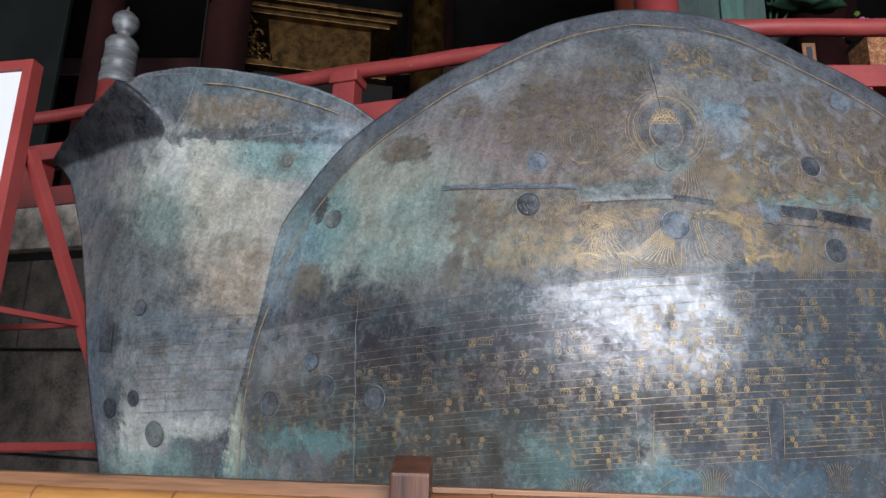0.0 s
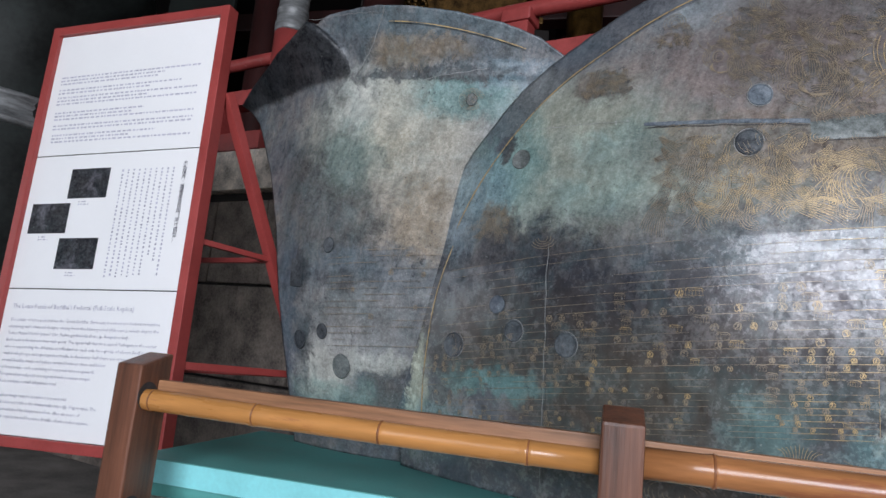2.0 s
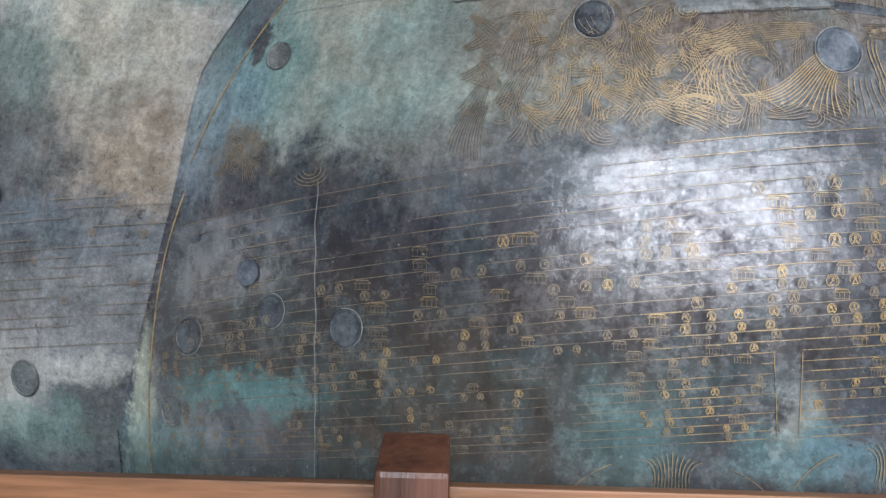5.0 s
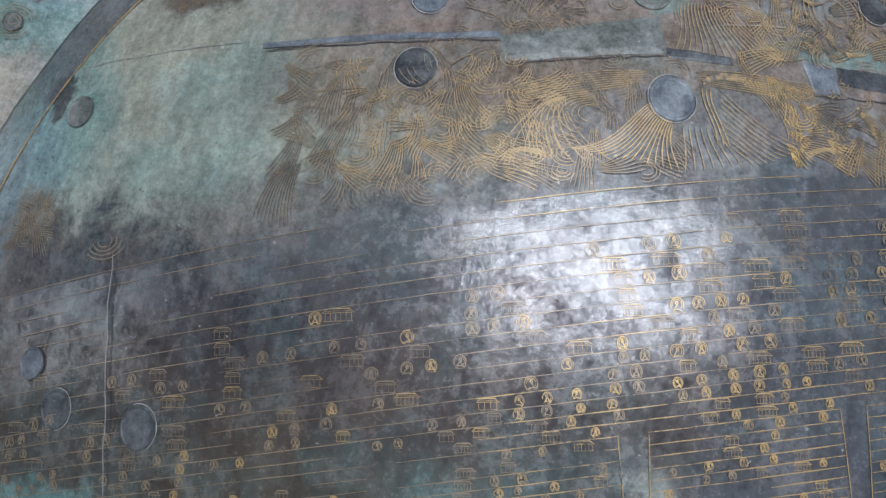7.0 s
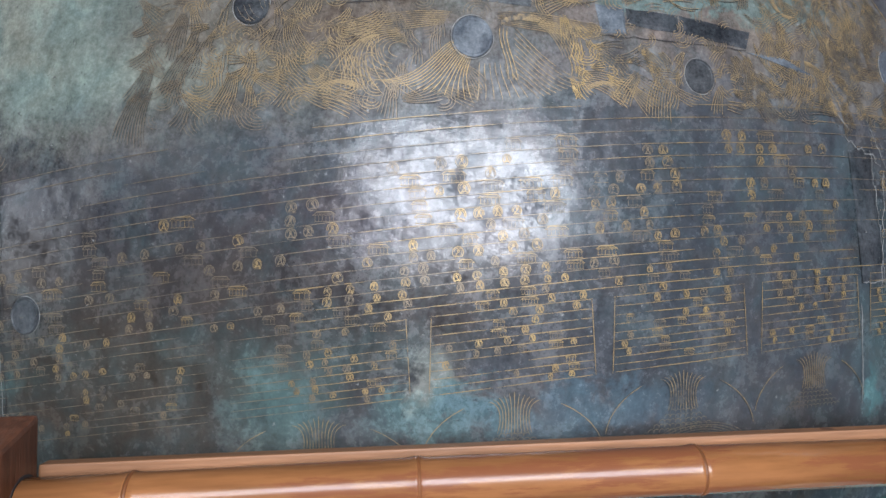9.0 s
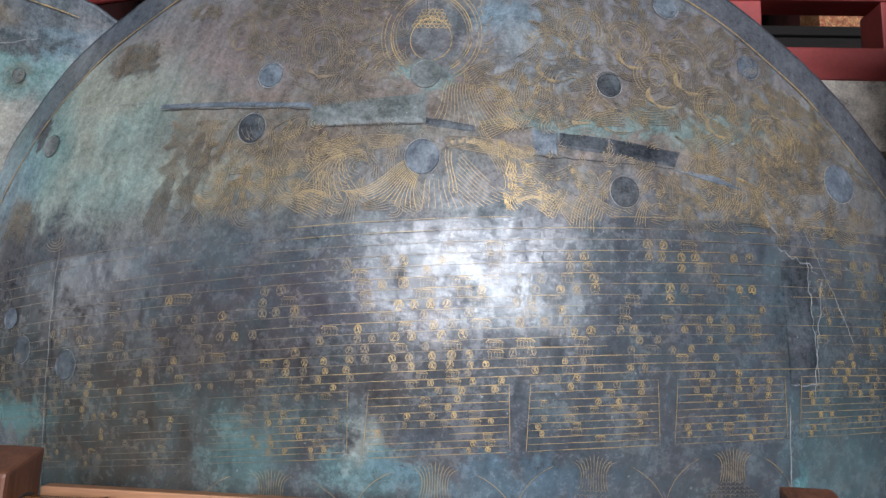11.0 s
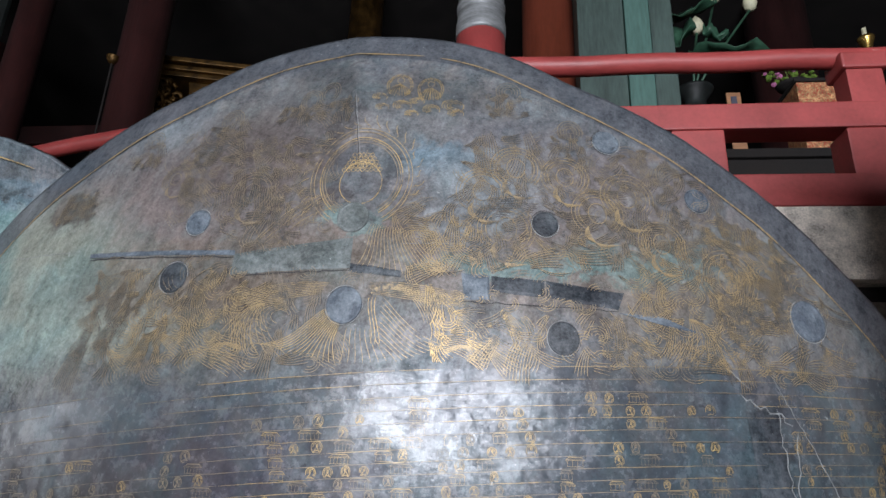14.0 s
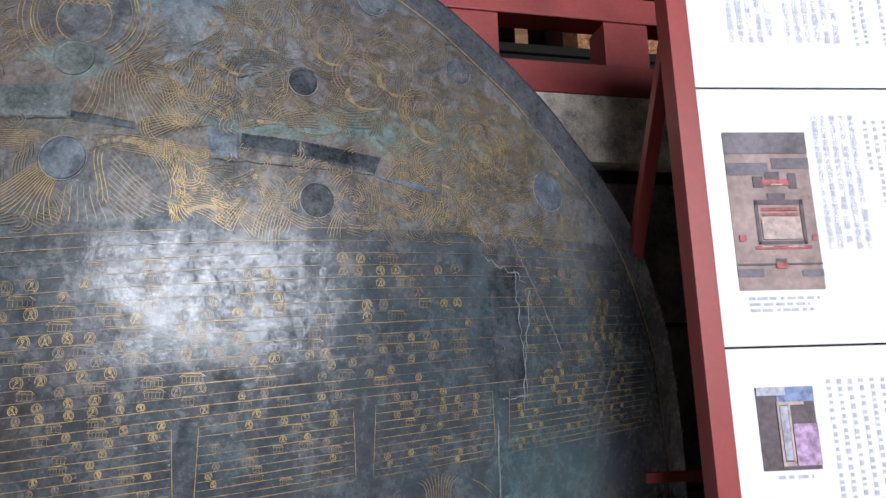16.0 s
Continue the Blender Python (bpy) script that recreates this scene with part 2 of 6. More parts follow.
    b.inputs["Metallic"].default_value = 0.06
    if field:
        # patches worn to a polish on the field of lines
        pw = math_node(n, l, "MULTIPLY_ADD", pits.outputs[0], 0.4, math_node(n, l, "MULTIPLY", hue.outputs[0], 0.6))
        polish = ramp_node(n, l, math_node(n, l, "MULTIPLY_ADD", grit.outputs[0], 0.12, pw), [(0.52, 0.0), (0.57, 0.3), (0.66, 0.55)]).outputs[0]
        l.new(math_node(n, l, "MULTIPLY", polish, math_node(n, l, "MULTIPLY_ADD", below.outputs[0], 0.85, 0.15)), b.inputs["Coat Weight"])
        b.inputs["Coat Roughness"].default_value = 0.11
    bp = n.new("ShaderNodeBump")
    bp.inputs["Strength"].default_value, bp.inputs["Distance"].default_value = 0.12, 0.005
    hv = math_node(n, l, "MULTIPLY_ADD", fine.outputs[0], 0.4, brush.outputs[0])
    hv = math_node(n, l, "MULTIPLY_ADD", mid.outputs[0], 2.2, hv)
    l.new(hv, bp.inputs["Height"])
    l.new(bp.outputs[0], b.inputs["Normal"])
    if field:
        l.new(bp.outputs[0], b.inputs["Coat Normal"])
    return m


SLATE, INDIGO, DARK = (0.115, 0.13, 0.153), (0.072, 0.083, 0.1), (0.028, 0.031, 0.04)
BROWN, MAUVE, TAN = (0.145, 0.108, 0.085), (0.175, 0.145, 0.14), (0.28, 0.225, 0.16)
SAGE, VERDI, PALE = (0.25, 0.275, 0.235), (0.125, 0.245, 0.245), (0.36, 0.4, 0.37)
BLUE, OLIVE = (0.11, 0.185, 0.24), (0.155, 0.148, 0.122)
GROUND = [(0.32, (0.075, 0.085, 0.1)), (0.45, SLATE), (0.55, (0.155, 0.16, 0.17)), (0.68, (0.21, 0.185, 0.165))]
FRONT_STAINS_SHADE = [
    (0.7, 1.42, 1.75, 0.36, INDIGO, 0.8, 0.3), (0.25, 2.25, 0.62, 0.3, MAUVE, 0.8, 0.5), (0.9, 2.0, 0.95, 0.16, BROWN, 0.65, 0.5),
    (1.35, 2.25, 0.5, 0.3, MAUVE, 0.6, 0.5), (0.35, 1.86, 0.55, 0.2, OLIVE, 0.75, 0.5), (1.75, 2.0, 0.5, 0.22, OLIVE, 0.4, 0.5),
    (-0.42, 1.9, 0.42, 0.4, SAGE, 0.95, 0.35), (-0.1, 1.86, 0.35, 0.2, SAGE, 0.8, 0.5), (-0.65, 2.2, 0.2, 0.22, SAGE, 0.8, 0.4), (0.1, 1.66, 0.55, 0.12, OLIVE, 0.75, 0.5),
    (-0.6, 2.32, 0.12, 0.1, PALE, 0.8, 0.5), (-0.66, 1.98, 0.13, 0.22, VERDI, 0.75, 0.6), (-0.2, 1.98, 0.16, 0.1, VERDI, 0.45, 0.6), (-0.3, 1.8, 0.2, 0.08, VERDI, 0.4, 0.6),
    # includes shade painted left of the crown's crease and light right of it
    (-0.75, 1.86, 0.1, 0.2, BLUE, 0.55, 0.6), (-0.9, 1.72, 0.12, 0.25, BLUE, 0.5, 0.6), (-0.72, 2.1, 0.05, 0.14, (0.2, 0.34, 0.36), 0.75, 0.6), (-0.95, 1.6, 0.05, 0.12, DARK, 0.75, 0.5), (-0.85, 1.9, 0.05, 0.08, (0.22, 0.3, 0.32), 0.6, 0.7), (0.53, 2.62, 0.13, 0.24, (0.055, 0.058, 0.066), 0.7, 0.35), (0.83, 2.45, 0.16, 0.16, (0.2, 0.205, 0.21), 0.55, 0.6), (-0.8, 2.25, 0.09, 0.2, VERDI, 0.7, 0.5), (-0.48, 2.46, 0.16, 0.06, BLUE, 0.7, 0.5),
    (0.7, 1.86, 0.3, 0.09, (0.125, 0.132, 0.15), 0.6, 0.6), (-0.8, 1.38, 0.26, 0.2, (0.045, 0.047, 0.056), 0.75, 0.45), (0.25, 1.5, 0.3, 0.12, (0.045, 0.05, 0.065), 0.7, 0.5), (0.2, 1.36, 0.6, 0.18, (0.048, 0.05, 0.06), 0.7, 0.5), (-0.1, 1.08, 0.4, 0.16, (0.055, 0.05, 0.044), 0.7, 0.5), (-0.32, 1.22, 0.33, 0.2, (0.033, 0.035, 0.043), 0.75, 0.45), (1.5, 1.35, 0.5, 0.3, (0.05, 0.064, 0.08), 0.5, 0.5), (-0.55, 1.56, 0.26, 0.17, DARK, 0.95, 0.25), (-0.25, 1.42, 0.22, 0.12, DARK, 0.8, 0.35), (-0.85, 1.5, 0.2, 0.1, DARK, 0.85, 0.35), (-1.03, 1.4, 0.06, 0.2, DARK, 0.95, 0.3),
    (-0.68, 2.06, 0.05, 0.06, DARK, 0.9, 0.3), (0.05, 1.2, 0.5, 0.2, (0.06, 0.054, 0.05), 0.65, 0.5), (-0.25, 1.05, 0.3, 0.2, (0.06, 0.052, 0.043), 0.85, 0.5),
    (-0.72, 1.17, 0.24, 0.12, (0.08, 0.085, 0.075), 0.7, 0.5), (-0.66, 1.11, 0.22, 0.05, VERDI, 0.85, 0.5), (-1.02, 1.03, 0.05, 0.22, (0.42, 0.46, 0.38), 0.95, 0.4), (-0.95, 0.9, 0.2, 0.12, VERDI, 0.5, 0.6),
    (0.24, 1.06, 0.1, 0.1, VERDI, 0.6, 0.7), (0.3, 1.18, 0.3, 0.06, VERDI, 0.25, 0.8), (0.57, 1.1, 0.05, 0.08, PALE, 0.7, 0.5), (0.62, 1.03, 0.16, 0.05, VERDI, 0.7, 0.5), (0.85, 1.03, 0.3, 0.05, BLUE, 0.6, 0.5),
    (1.79, 1.02, 0.03, 0.07, (0.13, 0.34, 0.36), 0.7, 0.7), (1.95, 1.15, 0.2, 0.2, (0.07, 0.12, 0.13), 0.7, 0.5), (1.78, 1.5, 0.075, 0.2, (0.035, 0.043, 0.055), 0.95, 0.25),
    (0.93, 2.36, 0.16, 0.06, BLUE, 0.75, 0.5), (0.68, 2.16, 0.09, 0.035, VERDI, 0.6, 0.4), (1.0, 2.2, 0.13, 0.16, (0.2, 0.23, 0.25), 0.6, 0.5), (1.5, 2.05, 0.22, 0.05, VERDI, 0.5, 0.6), (1.15, 2.01, 0.25, 0.025, VERDI, 0.6, 0.5),
    (0.0, 2.55, 0.16, 0.07, (0.24, 0.28, 0.31), 0.6, 0.6), (1.3, 2.48, 0.3, 0.1, SLATE, 0.5, 0.5), (0.4, 2.55, 0.3, 0.16, (0.12, 0.125, 0.13), 0.6, 0.5), (-0.32, 2.27, 0.11, 0.07, (0.1, 0.09, 0.08), 0.85, 0.3),
    # (2.34, 1.35) paints shade on the right edge where the sheet turns away
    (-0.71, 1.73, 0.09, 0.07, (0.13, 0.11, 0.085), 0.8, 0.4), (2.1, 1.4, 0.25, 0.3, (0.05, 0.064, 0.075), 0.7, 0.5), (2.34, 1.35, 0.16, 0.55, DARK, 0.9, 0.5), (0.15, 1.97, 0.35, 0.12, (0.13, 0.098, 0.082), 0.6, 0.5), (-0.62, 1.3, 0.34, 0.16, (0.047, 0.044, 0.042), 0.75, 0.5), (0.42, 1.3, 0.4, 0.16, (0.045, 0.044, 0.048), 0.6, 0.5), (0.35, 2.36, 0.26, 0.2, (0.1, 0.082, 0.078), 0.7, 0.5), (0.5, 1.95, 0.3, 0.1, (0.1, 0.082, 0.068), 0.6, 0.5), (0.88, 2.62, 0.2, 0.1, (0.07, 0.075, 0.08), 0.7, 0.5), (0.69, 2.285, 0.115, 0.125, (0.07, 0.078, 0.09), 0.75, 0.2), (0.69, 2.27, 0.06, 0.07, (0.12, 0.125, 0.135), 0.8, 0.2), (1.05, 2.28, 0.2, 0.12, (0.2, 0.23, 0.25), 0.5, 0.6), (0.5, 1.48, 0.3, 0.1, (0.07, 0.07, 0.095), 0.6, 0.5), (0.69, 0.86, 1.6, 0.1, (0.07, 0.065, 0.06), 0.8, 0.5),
]
BRONZE = patina("bronze_patina", GROUND, FRONT_STAINS_SHADE, (1.5, 1.0, 0.22), field=(0.056, 0.068, 0.086), rim=(0.075, 0.084, 0.1), tint=1.0)
SIDE_STAINS_SHADE = [
    (-1.3, 2.15, 0.45, 0.3, SAGE, 0.75, 0.5), (-1.08, 1.95, 0.25, 0.4, (0.33, 0.31, 0.26), 0.7, 0.6), (-1.35, 2.3, 0.22, 0.16, (0.5, 0.53, 0.5), 0.85, 0.6), (-1.25, 2.2, 0.12, 0.2, (0.4, 0.38, 0.3), 0.5, 0.6), (-0.9, 2.32, 0.25, 0.1, VERDI, 0.8, 0.5),
    (-0.7, 2.42, 0.16, 0.07, BLUE, 0.7, 0.5), (-1.5, 1.75, 0.3, 0.25, (0.085, 0.085, 0.08), 0.7, 0.5), (-1.45, 2.05, 0.15, 0.16, (0.13, 0.2, 0.19), 0.6, 0.5), (-1.72, 1.97, 0.13, 0.14, (0.06, 0.066, 0.07), 0.75, 0.5),
    (-1.05, 1.72, 0.14, 0.2, TAN, 0.6, 0.6), (-1.3, 1.52, 0.5, 0.1, (0.1, 0.125, 0.15), 0.75, 0.4), (-1.7, 1.5, 0.1, 0.12, DARK, 0.8, 0.3), (-1.45, 1.48, 0.14, 0.04, DARK, 0.7, 0.4), (-1.35, 1.3, 0.35, 0.16, (0.2, 0.21, 0.21), 0.7, 0.5),
    (-1.5, 1.07, 0.13, 0.14, (0.55, 0.56, 0.52), 0.85, 0.5), (-1.24, 1.12, 0.16, 0.06, (0.5, 0.52, 0.48), 0.8, 0.5), (-1.35, 1.2, 0.2, 0.08, (0.34, 0.35, 0.36), 0.6, 0.6), (-1.22, 0.98, 0.07, 0.12, (0.07, 0.075, 0.08), 0.8, 0.4), (-1.4, 0.95, 0.3, 0.08, (0.2, 0.3, 0.28), 0.7, 0.6), (-1.15, 1.0, 0.08, 0.1, (0.08, 0.085, 0.09), 0.8, 0.4),
    # dark lip, crease and bent corner: shade put into the colour
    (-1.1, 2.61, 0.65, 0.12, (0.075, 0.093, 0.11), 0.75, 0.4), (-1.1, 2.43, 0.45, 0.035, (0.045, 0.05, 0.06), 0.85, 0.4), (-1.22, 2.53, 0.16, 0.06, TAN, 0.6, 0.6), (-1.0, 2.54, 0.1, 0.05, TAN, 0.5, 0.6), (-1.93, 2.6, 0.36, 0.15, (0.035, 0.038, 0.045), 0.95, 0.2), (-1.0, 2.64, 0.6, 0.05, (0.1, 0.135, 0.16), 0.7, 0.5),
    (-1.75, 1.2, 0.06, 0.5, (0.1, 0.125, 0.16), 0.8, 0.5), (-1.62, 1.2, 0.05, 0.12, DARK, 0.6, 0.5),
]
BRONZE_SIDE = patina("bronze_patina_side", [(p, tuple(1.1 * v for v in c)) for p, c in GROUND], SIDE_STAINS_SHADE, (1.3, 1.0, 0.3), (0.3, 0.58), rim=(0.016, 0.018, 0.022), tint=1.0)
PLUG_DARK = patina("plug_bronze", [(0.4, (0.038, 0.043, 0.052)), (0.6, (0.075, 0.088, 0.1))], [], (1, 1, 1), (0.38, 0.6))
PLUG_BLUE = patina("plug_blue", [(0.4, (0.08, 0.1, 0.13)), (0.6, (0.15, 0.18, 0.21))], [], (1, 1, 1), (0.38, 0.6))
BAR_DARK = patina("dark_plate", [(0.4, (0.028, 0.034, 0.043)), (0.6, (0.06, 0.07, 0.083))], [], (0.3, 1, 1), (0.38, 0.6))
PATCH_GREEN = patina("patch_bronze", [(0.35, (0.085, 0.1, 0.1)), (0.6, (0.145, 0.165, 0.165))], [], (0.3, 1, 1), (0.38, 0.6))


def gilt(name, color, at, rough=0.4):
    """Gilding that has rubbed away in places."""
    m, n, l, b = nodes_of(name)
    tc = n.new("ShaderNodeTexCoord")
    a = noise_node(n, l, tc.outputs["Object"], 7, 6, 0.65)
    c = noise_node(n, l, tc.outputs["Object"], 70, 4, 0.65)
    v = math_node(n, l, "MULTIPLY_ADD", c.outputs[0], 0.5, math_node(n, l, "MULTIPLY", a.outputs[0], 0.5))
    r = ramp_node(n, l, v, [(at, 0.0), (at + 0.13, 1.0)])
    l.new(mix_node(n, l, r.outputs[0], (0.1, 0.1, 0.1), color), b.inputs["Base Color"])
    b.inputs["Roughness"].default_value, b.inputs["Metallic"].default_value = rough, 0.25
    return m


GILT = gilt("gilding", (0.43, 0.31, 0.15), 0.38)
GILT_BRIGHT = gilt("bright_gilding", (0.52, 0.37, 0.16), 0.38)
GILT_FAINT = gilt("faint_gilding", (0.28, 0.225, 0.155), 0.37)
GILT_TAN = gilt("tan_gilding", (0.4, 0.3, 0.165), 0.385)
CRACK = material("crack_fill", (0.24, 0.25, 0.25), 0.7, 0, 0.3, 20, 0.1)
GROOVE = material("groove_dark", (0.035, 0.035, 0.038), 0.7, 0, 0.3, 20, 0.1)


# ---- mesh helpers ----
def box_bm(bm, x0, y0, z0, x1, y1, z1, bevel=0.0):
    r = bmesh.ops.create_cube(bm, size=1.0, matrix=Matrix.Translation(((x0 + x1) / 2, (y0 + y1) / 2, (z0 + z1) / 2)) @ Matrix.Diagonal((x1 - x0, y1 - y0, z1 - z0, 1)))
    if bevel:
        edges = {e for v in r["verts"] for e in v.link_edges}
        bmesh.ops.bevel(bm, geom=list(edges), offset=bevel, segments=2, affect="EDGES", profile=0.6)
    return bm


def box(x0, y0, z0, x1, y1, z1, bevel=0.0):
    return box_bm(bmesh.new(), x0, y0, z0, x1, y1, z1, bevel)


def lathe(profile, steps=28):
    """A turned solid from (radius, height) pairs."""
    bm = bmesh.new()
    rings = []
    for r, z in profile:
        rings.append([bm.verts.new((r * math.cos(2 * math.pi * i / steps), r * math.sin(2 * math.pi * i / steps), z)) for i in range(steps)])
    for a, b in zip(rings, rings[1:]):
        for i in range(steps):
            bm.faces.new((a[i], a[(i + 1) % steps], b[(i + 1) % steps], b[i]))
    bm.faces.new(rings[0][::-1])
    bm.faces.new(rings[-1])
    return bm


def tube(points, radius, steps=12):
    """A round bar through the points; radius is a number or one per point."""
    bm = bmesh.new()
    rings = []
    P = [Vector(p) for p in points]
    for k, p in enumerate(P):
        d = (P[min(k + 1, len(P) - 1)] - P[max(k - 1, 0)]).normalized()
        side = d.cross(Vector((0, 0, 1)) if abs(d.z) < 0.9 else Vector((1, 0, 0))).normalized()
        up = side.cross(d)
        r = radius[k] if isinstance(radius, (list, tuple)) else radius
        rings.append([bm.verts.new(p + r * (math.cos(2 * math.pi * i / steps) * side + math.sin(2 * math.pi * i / steps) * up)) for i in range(steps)])
    for a, b in zip(rings, rings[1:]):
        for i in range(steps):
            bm.faces.new((a[i], a[(i + 1) % steps], b[(i + 1) % steps], b[i]))
    bm.faces.new(rings[0][::-1])
    bm.faces.new(rings[-1])
    return bm


def part(name, bm, mat, parent=None, label="", smooth=False, normals=True):
    me = bpy.data.meshes.new(name)
    if normals:
        bmesh.ops.recalc_face_normals(bm, faces=bm.faces)
    bm.to_mesh(me)
    bm.free()
    me.materials.append(mat)
    if smooth:
        me.polygons.foreach_set("use_smooth", [True] * len(me.polygons))
    ob = new(name, me)
    if parent is not None:
        ob.parent = parent
    if label:
        ob["label"] = label
    return ob


def part_data(name, verts, faces, mat, parent=None, label=""):
    me = bpy.data.meshes.new(name)
    me.from_pydata(verts, [], faces)
    me.materials.append(mat)
    ob = new(name, me)
    if parent is not None:
        ob.parent = parent
    if label:
        ob["label"] = label
    return ob


def thing(name, label, category, group="", m=None):
    ob = tagged(new(name), label, category, group)
    if m is not None:
        ob.matrix_basis = m
    return ob


def structure(name, bm, mat, label, category):
    return tagged(part(name, bm, mat), label, category, kind="structure")


# ---- the hall ----
structure("floor", box(-14, -10, -0.2, 14, 16, 0), FLOOR, "worn grey stone floor of the hall", "floor")
structure("wall_south_west", box(-14, -7.3, 0, -5.5, -7, 8), PLASTER, "plain pale plaster wall", "wall")
structure("wall_south_mid", box(-5.5, -7.3, 0, -1.6, -7, 8), PLASTER, "plain pale plaster wall", "wall")
structure("wall_south_east", box(5.3, -7.3, 0, 14, -7, 8), PLASTER, "plain pale plaster wall", "wall")
structure("wall_south_over", box(-1.6, -7.3, 5.4, 5.3, -7, 8), PLASTER, "plaster wall over the front opening", "wall")
structure("wall_south_under", box(-1.6, -7.3, 0, 5.3, -7, 1.5), PLASTER, "low plaster wall under the front opening", "wall")
# unseen west wall, its opening added to let the side fill in
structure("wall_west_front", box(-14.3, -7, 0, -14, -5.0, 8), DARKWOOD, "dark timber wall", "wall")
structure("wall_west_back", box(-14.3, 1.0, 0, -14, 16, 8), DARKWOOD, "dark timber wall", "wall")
structure("wall_west_over", box(-14.3, -5.0, 4.8, -14, 1.0, 8), DARKWOOD, "dark timber wall over the added side opening", "wall")
structure("wall_west_under", box(-14.3, -5.0, 0, -14, 1.0, 0.8), DARKWOOD, "low timber wall under the added side opening", "wall")
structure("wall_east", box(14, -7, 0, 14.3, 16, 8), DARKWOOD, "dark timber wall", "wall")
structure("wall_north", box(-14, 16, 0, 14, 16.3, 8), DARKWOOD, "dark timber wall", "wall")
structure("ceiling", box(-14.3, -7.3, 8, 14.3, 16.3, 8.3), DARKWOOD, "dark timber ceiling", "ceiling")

# ---- stone platform, in two runs that meet under the turned newel ----
CORNER = Vector((0.975, 3.3, 0))
LEFT_DIR = Vector((-1, 0.268, 0)).normalized()
LEFT_M = Matrix.Translation(CORNER) @ Matrix.Rotation(math.atan2(-LEFT_DIR.y, -LEFT_DIR.x), 4, "Z")
RIGHT_M = Matrix.Translation(CORNER)


def platform(name, x0, x1, m, label):
    top = tagged(part(name, box(x0, 0.02, 0.0, x1, 9.0, 2.576), DARKWOOD), label, "platform", kind="structure")
    top.matrix_basis = m
    rnd = random.Random(5)
    x = x0
    while x < x1:
        w = rnd.uniform(0.75, 1.2)
        part("coping_stone", box(x + 0.004, -0.09, 2.265, min(x + w, x1) - 0.004, 0.6, 2.58 + rnd.uniform(0, 0.004), 0.012), STONE, top)
        x += w
    for z0, z1 in ((1.55, 2.2), (0.85, 1.54), (0.0, 0.84)):
        x = x0
        while x < x1:
            w = rnd.uniform(0.55, 1.1)
            part("wall_stone", box(x + 0.005, rnd.uniform(-0.03, -0.01), z0 + 0.006, min(x + w, x1) - 0.005, 0.3, z1 - 0.004, 0.012), DARKSTONE, top)
            x += w
    return top


platform("stone_platform_right", 0.0, 7.0, RIGHT_M, "granite coping over weathered stone wall")
platform("stone_platform_left", -13.0, 0.0, LEFT_M, "granite coping over weathered stone wall")


# ---- railing ----
def railing(x0, x1, m, posts, blocks, label):
    r = thing("railing", label, "railing", "platform railings", m)
    n = 40
    part("top_rail", tube([(x0 + (x1 - x0) * i / n, 0.0, 3.36 + 0.004 * math.sin(i * 1.7)) for i in range(n + 1)], 0.05, 16), RAIL_RED, r, "round rail with chipped red paint", True)
    part("middle_beam", box(x0, -0.07, 2.966, x1, 0.07, 3.093, 0.008), RED, r)
    part("lower_beam", box(x0, -0.09, 2.586, x1, 0.09, 2.733, 0.008), RED, r)
    for x in blocks:
        part("strut", box(x - 0.113, -0.06, 2.733, x + 0.113, 0.1, 2.966, 0.006), RED, r)
    for x in posts:
        p = part("post", box(x - 0.078, -0.06, 3.093, x + 0.078, 0.06, 3.28, 0.005), RED, r)
        part("post_cap", box(x - 0.1, -0.08, 3.262, x + 0.1, 0.08, 3.345, 0.012), RED, p)
    return r


railing(0.0, 7.0, RIGHT_M, [1.737, 4.1, 6.4], [0.985, 1.727, 2.47, 3.3, 4.1, 4.9, 5.7, 6.4], "red-painted timber railing on the stone platform")
railing(-8.0, 0.0, LEFT_M, [-1.93, -5.4], [-0.8, -1.93, -2.7, -3.5, -4.6, -5.4, -6.4], "red-painted timber railing on the stone platform")


def newel(m):
    o = thing("newel_post", "red round newel post with grey metal onion cap", "post", "newel posts", m)
    part("shaft", lathe([(0.122, 2.58), (0.122, 3.56)]), RED, o, "", True)
    part("metal_cap", lathe([(0.123, 3.54), (0.126, 3.56), (0.126, 3.62), (0.120, 3.63), (0.120, 3.7), (0.124, 3.705), (0.124, 3.73), (0.118, 3.74), (0.116, 3.86), (0.121, 3.87), (0.121, 3.89), (0.097, 3.93), (0.053, 3.95), (0.048, 3.99), (0.070, 4.0), (0.070, 4.015), (0.092, 4.05), (0.099, 4.09), (0.088, 4.13), (0.053, 4.165), (0.018, 4.18), (0.005, 4.23)]), STEEL, o, "grey metal onion-shaped cap", True)
    return o


newel(Matrix.Translation((0.985, 3.32, 0)))
newel(Matrix.Translation((-2.80, 4.32, 0)))

# ---- front petal ----
PX, PZ = 0.745, 0.70
FOLD = 0.64


def petal_y(x, z):
    y = 2.21 + 0.18 * (x - 0.69) ** 2 + 0.13 * (z - 1.48) ** 2
    # crease of the crown: the right half stands proud and the left half falls back from it
    k = min(1.0, max(0.0, (z - 2.3) / 0.3))
    xf = FOLD + 0.05 - 0.15 * (z - 2.27)
    d = x - xf
    k *= 1 - 0.65 * min(1.0, max(0.0, (z - 2.58) / 0.25))
    y -= 0.06 * k * (math.exp(d / 0.09) if d < 0 else math.exp(-d / 0.22))
    return y


